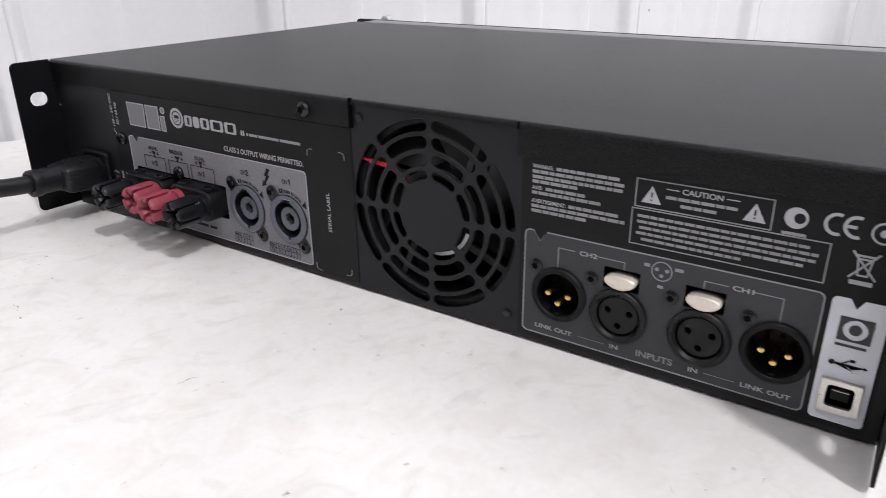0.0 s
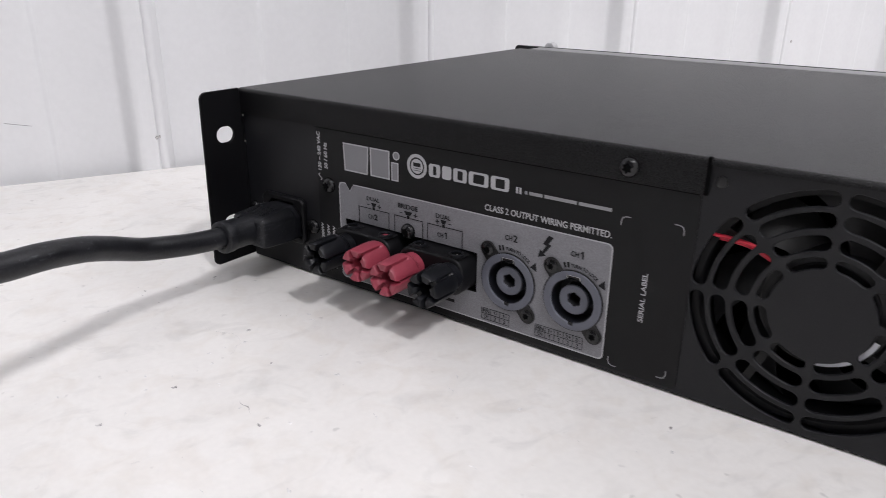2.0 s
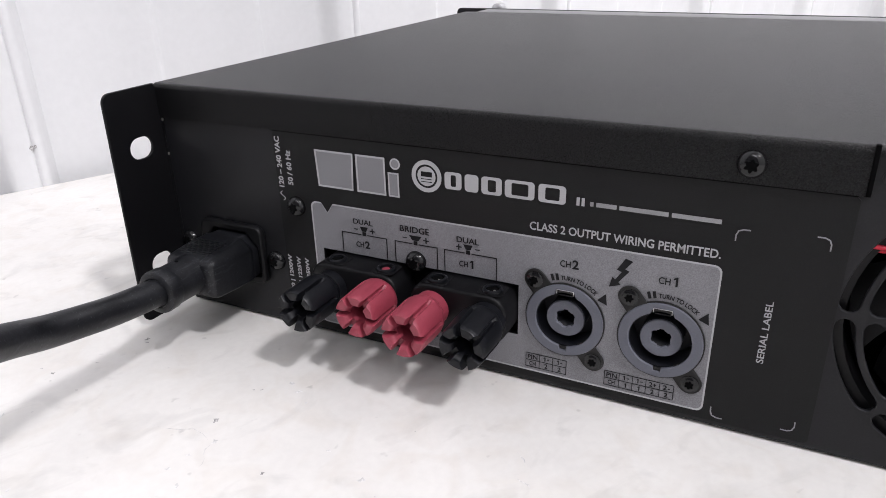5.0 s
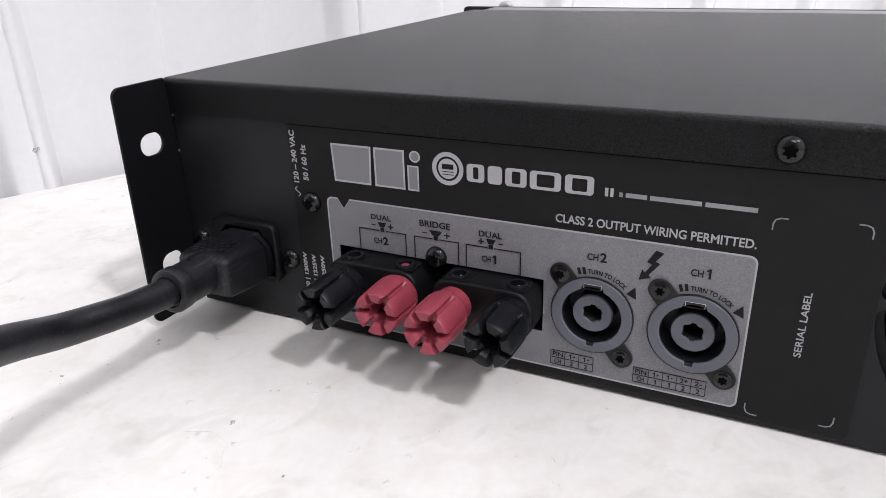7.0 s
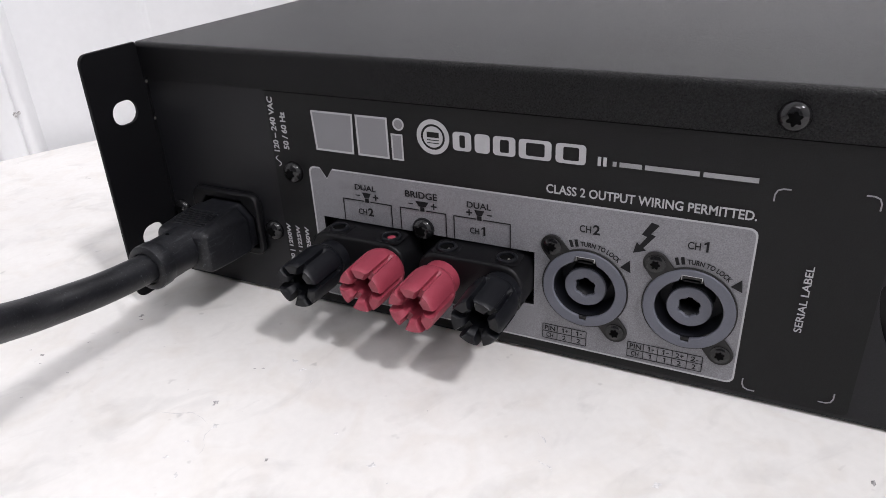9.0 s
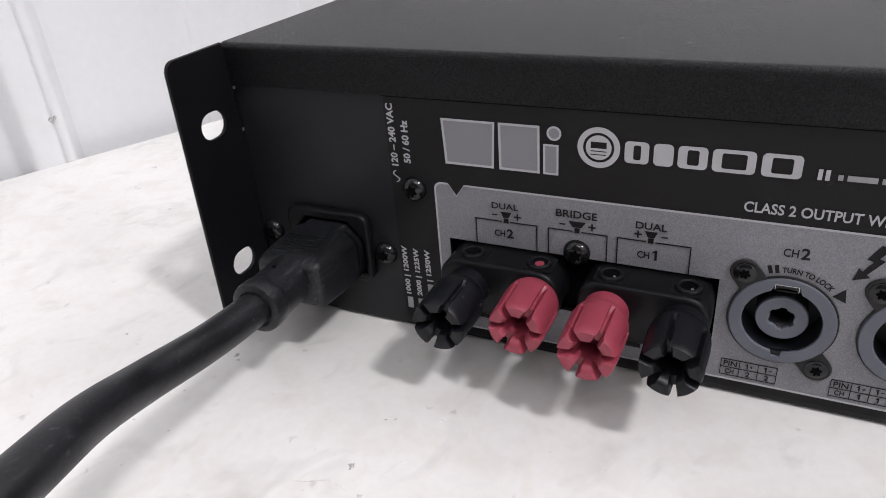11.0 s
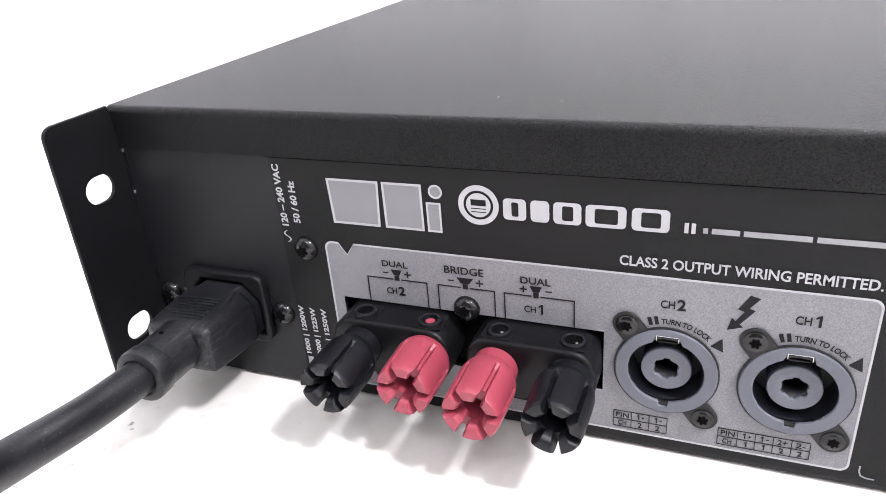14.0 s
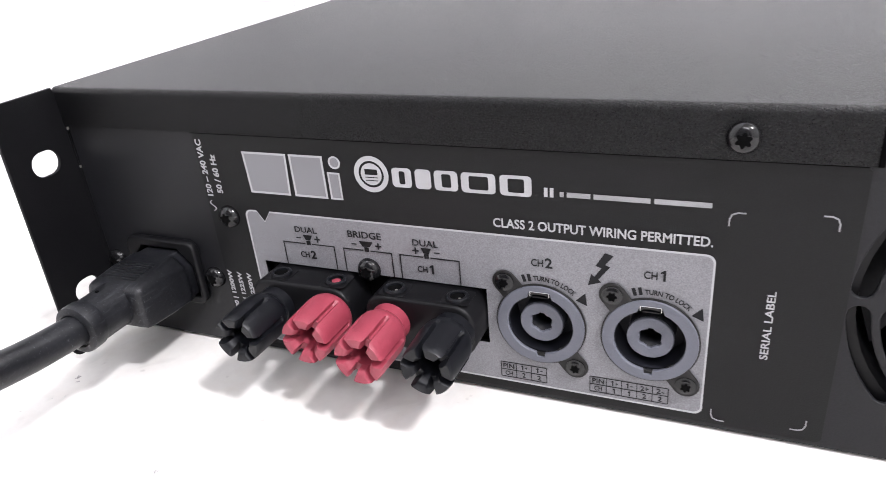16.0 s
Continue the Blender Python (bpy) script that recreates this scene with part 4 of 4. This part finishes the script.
ink("disposal_mark", [[(bin_x - 0.0022, bin_z + 0.0024), (bin_x + 0.0022, bin_z + 0.0024), (bin_x + 0.0015, bin_z - 0.0034), (bin_x - 0.0015, bin_z - 0.0034)], [(bin_x - 0.0016, bin_z + 0.0018), (bin_x + 0.0016, bin_z + 0.0018), (bin_x + 0.0011, bin_z - 0.0028), (bin_x - 0.0011, bin_z - 0.0028)], bar(bin_x - 0.0029, bin_x + 0.0029, bin_z + 0.0028, bin_z + 0.0035), bar(bin_x - 0.0031, bin_x + 0.0031, bin_z - 0.0062, bin_z - 0.0048)], WHITE_INK, INK2, "crossed bin disposal mark")
for k in (1, -1):
    ink("disposal_mark", [line(bin_x - 0.0036 * k, bin_z + 0.0044, bin_x + 0.0036 * k, bin_z - 0.0042, 0.0006)], WHITE_INK, INK2 - 0.0001)

bracket([[(0.3275, 0.0338), (0.3278, 0.0338), (0.3278, 0.0420), (0.3343, 0.0420), (0.3343, 0.0423), (0.3275, 0.0423)], [(0.3431, 0.0420), (0.3533, 0.0420), (0.3533, 0.0392), (0.3536, 0.0392), (0.3536, 0.0423), (0.3431, 0.0423)]], FAINT_INK)
bracket([[(0.3813, 0.0392), (0.3816, 0.0392), (0.3816, 0.0420), (0.3891, 0.0420), (0.3891, 0.0423), (0.3813, 0.0423)], [(0.3969, 0.0420), (0.4061, 0.0420), (0.4061, 0.0335), (0.4064, 0.0335), (0.4064, 0.0423), (0.3969, 0.0423)]], FAINT_INK)
words("CH2", 0.3362, 0.3430, 0.0411, 0.0429, WHITE_INK)
words("CH1", 0.3905, 0.3972, 0.0412, 0.0430, WHITE_INK)
words("LINK OUT", 0.3193, 0.3351, 0.0064, 0.0082, WHITE_INK)
words("IN", 0.3505, 0.3537, 0.0064, 0.0082, WHITE_INK)
words("INPUTS", 0.3608, 0.3743, 0.0064, 0.0090, FAINT_INK)
words("IN", 0.3800, 0.3832, 0.0064, 0.0082, WHITE_INK)
words("LINK OUT", 0.3978, 0.4138, 0.0064, 0.0082, WHITE_INK)
bracket([bar(0.3378, 0.3483, 0.0072, 0.0074), bar(0.3853, 0.3958, 0.0072, 0.0074)], FAINT_INK)
ink("socket_diagram", [disc(0.3668, 0.0420, 0.0037, 36), disc(0.3668, 0.0420, 0.0033, 36), disc(0.3650, 0.0425, 0.0007, 14), disc(0.3686, 0.0425, 0.0007, 14), disc(0.3668, 0.0403, 0.0007, 14)], FAINT_INK, INK2, "grey line diagram of a three-pin socket")
ink("text_bar", [bar(0.3605, 0.3625, 0.0428, 0.0440), bar(0.3713, 0.3741, 0.0432, 0.0444), bar(0.3658, 0.3678, 0.0356, 0.0367)], FAINT_INK, INK2)
# data socket field
ink("mark_block", [bar(0.4226, 0.4320, 0.0330, 0.0412), disc(0.4273, 0.0371, 0.0034, 30), disc(0.4273, 0.0371, 0.0018, 24)], GREY_INK, INK2, "dark square maker's mark")
ink("text_bar", [bar(0.4226, 0.4313, 0.0310, 0.0319)], GREY_INK, INK2)
ink("data_sign", [bar(0.4235, 0.4318, 0.0247, 0.0251), disc(0.4229, 0.0249, 0.0009, 14), [(0.4318, 0.0242), (0.4331, 0.0249), (0.4318, 0.0256)], line(0.4258, 0.0251, 0.4278, 0.0266, 0.0004), bar(0.4278, 0.4293, 0.0261, 0.0271), line(0.4268, 0.0247, 0.4288, 0.0232, 0.0004), disc(0.4293, 0.0232, 0.0007, 12)], BLACK_INK, INK2, "black branching data sign")

# ---- connectors ----


def speaker_socket(cx, cz):
    """Round locking speaker socket: black diagonal flange, grey ring with its keyways, deep channel, grey core."""
    m = Matrix.Translation((cx, 0, cz))
    sock = part("speaker_socket", flat("speaker_socket", [disc(0, 0, 0.0127, 64), disc(0, 0, 0.0095)], 0.0005, -0.0006), EAR_GREY, amp, "round blue-grey locking speaker socket", m)
    for k in (1, -1):
        part("ear", flat("ear", [capsule(-0.0076 * k, 0.0096 * k, -0.0098 * k, 0.0124 * k, 0.0035)], 0.0007, -0.0006, 0.0002), EAR_GREY, sock, "charcoal screw ear", m)
    ring = disc(0, 0, 0.0123, 72)
    bore = disc(0, 0, 0.0091, 24, 112, 262) + [(-0.0010, -0.0104), (0.0010, -0.0104)] + disc(0, 0, 0.0091, 18, 278, 428) + [(0.0027, 0.0105), (-0.0027, 0.0105)]
    part("ring", flat("ring", [ring, bore], 0.0011, -0.0006, 0.0003), SOCKET_GREY, sock, "blue-grey moulded ring", m)
    part("channel", lathe([(0.0096, 0.0005), (0.0096, 0.0160), (0.0030, 0.0160)], 36, False), SOCKET_SHADED, sock, at=m)
    part("channel_floor", lathe([(0.0098, 0.0090), (0.0098, 0.0100)], 30), SOCKET_SHADED, sock, at=m)
    core_bore = [(r * math.cos(radians(5 * k + 15)), r * math.sin(radians(5 * k + 15))) for k, r in enumerate((0.0031 if 5 * k % 60 < 30 else 0.00275) for k in range(72))]
    part("core", flat("core", [disc(0, 0, 0.0061, 48), core_bore], 0.0012, 0.0012, 0.0003), SOCKET_GREY, sock, "blue-grey core with a notched bore", m)
    part("core_stem", flat("core_stem", [disc(0, 0, 0.0061, 48), disc(0, 0, 0.0034, 30)], 0.0104, 0.0117), SOCKET_SHADED, sock, "inside of the core, darkened for shade", m)
    part("core_floor", lathe([(0.0040, 0.0085), (0.0040, 0.0095)], 20), HOLE_SHADE, sock, at=m)
    part("core_lettering", lettering("IIIIIIIIII", 0, 1, 0, 0.0010, -0.00002, 0.0, bend=(0, 0, 0.0044, 150, 30)), SOCKET_GREY, sock, "raised moulded marks", m)
    latch = [(-0.0027, 0.0090), (-0.0027, 0.0105), (0.0027, 0.0105), (0.0027, 0.0090), (0.00255, 0.0090), (0.00255, 0.01037), (-0.00255, 0.01037), (-0.00255, 0.0090)]
    part("latch_plate", flat("latch_plate", [latch], 0.0003, -0.0012), BARE, sock, "bright metal latch edge", m)
    part("latch_blade", box(-0.0022, 0.0022, -0.0010, 0.0080, 0.0084, 0.0088), BLACK_PLASTIC, sock, at=m)
    for x, z in ((-0.0098, 0.0124), (0.0098, -0.0124)):
        screw(cx + x, cz + z, -0.0011, "small", sock)


for x, z in SPEAKER_SOCKETS:
    speaker_socket(x, z)


def petal(r0, r1, gap, n=7):
    """One tooth of a slotted knob, as (x, z), symmetric about 30 degrees."""
    a = math.pi / 6
    h1, h0 = math.pi / 6 - gap / (2 * r1), math.pi / 6 - gap / (2 * r0)
    pts = [(r1 * math.cos(a - h1 + 2 * h1 * k / (n - 1)), r1 * math.sin(a - h1 + 2 * h1 * k / (n - 1))) for k in range(n)]
    return pts + [(r0 * math.cos(a + h0), r0 * math.sin(a + h0)), (r0 * math.cos(a - h0), r0 * math.sin(a - h0))]


KNOB_R, KNOB_BACK, KNOB_ROOT, KNOB_TIP = 0.0074, -0.0130, -0.0266, -0.0300


def barrel_mesh():
    """Binding-post knob along -y: a barrel with six narrow grooves."""
    bm = bmesh.new()
    r, y0, y1 = KNOB_R, KNOB_BACK, KNOB_ROOT
    count, rings = 120, []
    shoulder = ((0.0, 0.72), (0.0004, 0.82), (0.0012, 0.91), (0.0023, 0.975), (0.0034, 1.005), (0.0040, 1.015), (0.0043, 1.018), (0.0048, 1.02), (0.0054, 1.02), (0.0062, 1.02))
    for y, k in (*((y0 - d, k) for d, k in shoulder), (y1 + 0.0010, 1.000), (y1, 0.998)):
        ring = []
        for j in range(count):
            a = 2 * math.pi * j / count
            off = abs((a + math.pi / 6) % (math.pi / 3) - math.pi / 6)
            begun = min(1.0, max(0.0, (y0 - 0.0039 - y) / 0.0012)) ** 0.5
            deep = 0.0013 * begun * (1 - min(1, off / (0.055 + 0.045 * begun)) ** 8)
            ring.append(bm.verts.new(((r * k - deep) * math.cos(a), y, (r * k - deep) * math.sin(a))))
        rings.append(ring)
    for p, q in zip(rings, rings[1:]):
        for j in range(count):
            bm.faces.new((p[j], p[(j + 1) % count], q[(j + 1) % count], q[j]))
    # hollow end between the teeth
    for rr, y in ((0.0034, y1), (0.0030, y1 + 0.0060)):
        ring = [bm.verts.new((rr * math.cos(2 * math.pi * j / count), y, rr * math.sin(2 * math.pi * j / count))) for j in range(count)]
        for j in range(count):
            bm.faces.new((rings[-1][j], rings[-1][(j + 1) % count], ring[(j + 1) % count], ring[j]))
        rings.append(ring)
    bm.faces.new(rings[0]), bm.faces.new(rings[-1][::-1])
    bmesh.ops.recalc_face_normals(bm, faces=bm.faces[:])
    return smooth(bm, 32)


def tooth_mesh():
    bm = bmesh.new()
    r = KNOB_R
    levels = [(KNOB_ROOT, 0.0033, r * 0.998, 0.0015), (KNOB_TIP + 0.0016, 0.0035, r * 0.993, 0.0016), (KNOB_TIP + 0.0005, 0.0042, r * 0.975, 0.0019), (KNOB_TIP, 0.0050, r * 0.935, 0.0026)]
    rows = [[bm.verts.new((x, y, z)) for x, z in petal(r0, r1, gap)] for y, r0, r1, gap in levels]
    n = len(rows[0])
    for p, q in zip(rows, rows[1:]):
        for j in range(n):
            bm.faces.new((p[j], p[(j + 1) % n], q[(j + 1) % n], q[j]))
    bm.faces.new(rows[0]), bm.faces.new(rows[-1][::-1])
    bmesh.ops.recalc_face_normals(bm, faces=bm.faces[:])
    return smooth(bm, 32)


def mesh_of(name, bm):
    data = bpy.data.meshes.new(name)
    bm.to_mesh(data)
    bm.free()
    return data


def post_block(x0, x1):
    """The black moulded bar that carries a pair of posts, rounded at its ends, with wire holes on top."""
    block = part("post_block", prism(rounded(x0, x1, POST_Z - 0.0088, POST_Z + 0.0080, 0.0060, 8), -0.0108, 0.003, 0.0012, 3), BLACK_PLASTIC, amp, "black moulded binding-post carrier")
    return block


BARREL, TOOTH = mesh_of("barrel", barrel_mesh()), mesh_of("tooth", tooth_mesh())
KNOBS = {}
for x0, x1, pair in ((0.0662, 0.1006, POSTS[:2]), (0.1056, 0.1392, POSTS[2:])):
    block = post_block(x0, x1)
    for x, mat, turned, out in pair:
        fixed = Matrix.Translation((x, 0, KNOB_Z))
        m = Matrix.Translation((x, out, KNOB_Z)) @ Matrix.Rotation(radians(-turned), 4, "Y")
        if mat.name not in KNOBS:
            KNOBS[mat.name] = BARREL.copy(), TOOTH.copy()
        barrel, tooth = KNOBS[mat.name]
        label = "red slotted binding-post knob" if mat is KNOB_RED else "black slotted binding-post knob"
        post = part("binding_post", barrel, mat, amp, label, m)
        for k in range(6):
            part("tooth", tooth, mat, post, at=m @ Matrix.Rotation(k * math.pi / 3, 4, "Y"))
        part("collar", lathe([(0.0060, -0.0080), (0.0060, -0.0112), (0.0059, -0.0140), (0.0050, -0.0146)], 32), mat, post, at=fixed)
        # near-black disc paints the shade down the knob's bore
        part("bore", lathe([(0.0012, KNOB_ROOT + 0.0057), (0.0012, KNOB_ROOT + 0.0063)], 20), HOLE_SHADE, post, at=m)
        top = POST_Z + 0.0080
        part("hole_pad", flat("hole_pad", [rounded(-0.0042, 0.0042, -0.0036, 0.0044, 0.0014)], 0.00016, 0.0, 0.00005), BLACK_PLASTIC, block, at=Matrix.Translation((x, -0.0062, top)) @ Matrix.Rotation(radians(-90), 4, "X"))
        ring = part("wire_hole", lathe([(0.0033, 0.0), (0.0032, 0.0007), (0.0026, 0.0010), (0.0022, 0.0008), (0.0022, 0.0)], 24, False), KNOB_BLACK, block, at=Matrix.Translation((x, -0.0062, top + 0.0002)) @ Matrix.Rotation(radians(90), 4, "X"))
        # disc on the solid block: near-black for the hole's shade, one red
        part("wire_hole", lathe([(0.0013 if x == POSTS[1][0] else 0.0022, 0.0), (0.0013 if x == POSTS[1][0] else 0.0022, 0.0002)], 20), KNOB_RED if x == POSTS[1][0] else HOLE_SHADE, block, at=Matrix.Translation((x, -0.0062, top + 0.0002)) @ Matrix.Rotation(radians(90), 4, "X"))
# tin dots in place of the glints of contacts down two wire holes
for x, mat, turned, out in (POSTS[2], POSTS[3]):
    part("contact_glint", lathe([(0.0004, 0.0), (0.0004, 0.0003), (0.0002, 0.0004)], 12), TIN, amp, "tin dot in place of the contact's glint in a wire hole", Matrix.Translation((x + 0.0009, -0.0069, POST_Z + 0.0083)) @ Matrix.Rotation(radians(90), 4, "X"))
# near-black sheet in place of the shade deep in the post recess
part("recess_shade_sheet", box(0.0652, 0.1396, 0.0028, 0.0038, 0.0157, 0.0337), HOLE_SHADE, rear)
screw(0.1031, 0.0354, -0.0006, "dome", amp)


def male_socket(cx, cz):
    """Three-pin male socket: round black shell with gold pins."""
    m = Matrix.Translation((cx, 0, cz))
    sock = part("male_socket", lathe([(0.0112, -0.0006), (0.0112, -0.0014), (0.0106, -0.0020), (0.0092, -0.0020), (0.0088, -0.0016), (0.0088, 0.0120), (0.0010, 0.0120)], 48, False), BLACK_PLASTIC, amp, "black three-pin male signal socket", m)
    for x, z in ((-0.0043, -0.0001), (0.0041, -0.0001), (-0.0001, -0.0038)):
        part("pin", lathe([(0.0013, 0.0118), (0.0013, -0.0004), (0.0010, -0.0012), (0.0004, -0.0015)], 14), GOLD, sock, "gold pin", m @ Matrix.Translation((x, 0, z)))
    part("key", box(-0.0010, 0.0010, -0.0010, 0.0115, -0.0091, -0.0078), BLACK_PLASTIC, sock, at=m)
    screw(cx - 0.0100, cz + 0.0102, -0.0006, "small", sock)


def female_socket(cx, cz):
    """Three-hole female socket with a nickel push tab over it."""
    m = Matrix.Translation((cx, 0, cz))
    sock = part("female_socket", lathe([(0.0109, -0.0006), (0.0109, -0.0018), (0.0103, -0.0024), (0.0090, -0.0024), (0.0081, -0.0014), (0.0081, 0.0060)], 48, False), SHELL_BLACK, amp, "black three-hole female signal socket with a nickel push tab", m)
    pins = [(0.0044 * math.cos(radians(a)), 0.0044 * math.sin(radians(a))) for a in (160, 20, 270)]
    part("insert", flat("insert", [disc(0, 0, 0.0076, 40), *[disc(x, z, 0.0012, 16) for x, z in pins]], 0.0050, 0.0044, 0.0003), SHELL_BLACK, sock, at=m)
    part("insert_back", lathe([(0.0090, 0.0050), (0.0090, 0.0056)], 24), HOLE_SHADE, sock, at=m)
    part("tab_recess", box(-0.0068, 0.0068, 0.0040, 0.0046, 0.0104, 0.0186), HOLE_SHADE, sock, at=m)
    tab = [(0.0059 * math.cos(radians(a)), 0.0141 + 0.0027 * math.sin(radians(a)) + 0.0003 * math.cos(radians(2 * a))) for a in range(0, 360, 12)]
    part("push_tab", prism(tab, -0.0030, 0.0038, 0.0009, 3), NICKEL, sock, "pale nickel push tab", m)
    screw(cx - 0.0112, cz + 0.0125, -0.0006, "small", sock)


for x, z in MALE:
    male_socket(x, z)
for x, z in FEMALE:
    female_socket(x, z)

usb = part("data_socket", flat("data_socket", [bar(0.4213, 0.4333, 0.0074, 0.0192), rounded(0.4234, 0.4312, 0.0096, 0.0174, 0.0012, 3)], 0.0016, -0.0006, 0.0002), TIN, amp, "square metal data socket")
part("socket_well", box(0.4223, 0.4323, 0.0085, 0.0090, 0.0085, 0.0190), HOLE_SHADE, usb)
part("tongue", box(0.4246, 0.4300, -0.0015, 0.0085, 0.0120, 0.0150, 0.0003), BLACK_PLASTIC, usb)
part("contact_strip", box(0.4248, 0.4298, -0.0012, 0.0060, 0.0151, 0.0153), TIN, usb)

inlet = part("mains_inlet", flat("mains_inlet", [rounded(0.0090, 0.0386, 0.0143, 0.0378, 0.0036), [(0.0112, 0.0172), (0.0364, 0.0172), (0.0364, 0.0296), (0.0314, 0.0347), (0.0162, 0.0347), (0.0112, 0.0296)]], 0.0031, 0.0, 0.0008), BLACK_PLASTIC, amp, "black mains inlet with a raised frame")
part("inlet_floor", box(0.0105, 0.0371, 0.0040, 0.0050, 0.0165, 0.0355), HOLE_SHADE, inlet)

# ---- the power cord ----


def build_cord():
    cord = thing("mains_lead", (IEC[0], -0.03, BENCH_Z), "thick black rubber mains lead plugged into the amplifier", "power lead")
    cx, cz = IEC
    slew = Matrix.Translation((cx, 0, cz)) @ Matrix.Rotation(radians(2.0), 4, "Z") @ Matrix.Rotation(radians(-1.0), 4, "X") @ Matrix.Translation((-cx, 0, -cz))

    def section(w, lo, hi, c):
        return [(cx - w, cz + lo), (cx + w, cz + lo), (cx + w, cz + hi - c), (cx + w - c, cz + hi), (cx - w + c, cz + hi), (cx - w, cz + hi - c)]

    bm = bmesh.new()
    stations = [(0.0035, 0.0118, -0.0080, 0.0076, 0.0052), (-0.0056, 0.0118, -0.0081, 0.0077, 0.0050), (-0.0064, 0.0121, -0.0086, 0.0078, 0.0040), (-0.0160, 0.0116, -0.0085, 0.0071, 0.0024), (-0.0246, 0.0108, -0.0082, 0.0062, 0.0014), (-0.0262, 0.0103, -0.0078, 0.0057, 0.0016), (-0.0272, 0.0088, -0.0064, 0.0046, 0.0020)]
    rows = [[bm.verts.new((x, y, z)) for x, z in section(w, lo, hi, c)] for y, w, lo, hi, c in stations]
    for p, q in zip(rows, rows[1:]):
        for k in range(6):
            bm.faces.new((p[k], p[(k + 1) % 6], q[(k + 1) % 6], q[k]))
    bm.faces.new(rows[0]), bm.faces.new(rows[-1][::-1])
    bmesh.ops.recalc_face_normals(bm, faces=bm.faces[:])
    bmesh.ops.bevel(bm, geom=[e for e in bm.edges if e.calc_face_angle(0) > radians(12)], offset=0.0010, segments=3, profile=0.5, affect="EDGES")
    plug = part("plug", smooth(bm, 40), RUBBER, cord, "moulded black mains plug", slew)
    for k in range(8):
        y = -0.0125 - 0.0013 * k
        z = cz + 0.0071 - 0.105 * (-0.0160 - y)
        part("grip_rib", box(cx - 0.0076, cx + 0.0058, y - 0.0003, y + 0.0003, z - 0.0006, z + 0.00035, 0.00015), RUBBER, plug, at=slew)
    m = slew @ Matrix.Translation((cx, 0, cz))
    part("strain_relief", lathe([(0.0074, -0.0250), (0.0072, -0.0300), (0.0072, -0.0368), (0.0073, -0.0374), (0.0076, -0.0380), (0.0077, -0.0414), (0.0075, -0.0423), (0.0068, -0.0428), (0.0055, -0.0429), (0.0051, -0.0422)], 36), RUBBER, cord, "round moulded strain relief", m)
    # near-black dot on the neck paints the shade in a pit
    part("mould_pit_shade", lathe([(0.0006, -0.0066), (0.0006, -0.0074)], 10), HOLE_SHADE, cord, "dark dot painted for the shade in a small moulding pit", m @ Matrix.Translation((0, -0.0315, 0)) @ Matrix.Rotation(radians(-90), 4, "X"))
    part("cable", tube(CABLE, 0.0049, 20), RUBBER, cord, "thick round black cable")


CABLE = [(0.0250, -0.038, 0.0269), (0.0254, -0.046, 0.0275), (0.0262, -0.058, 0.0291), (0.0272, -0.068, 0.0312), (0.0288, -0.084, 0.0351), (0.0358, -0.102, 0.0427), (0.0440, -0.118, 0.0488), (0.0510, -0.140, 0.0528), (0.0540, -0.175, 0.0520), (0.0480, -0.260, 0.0260), (0.0360, -0.340, 0.0040)]
build_cord()
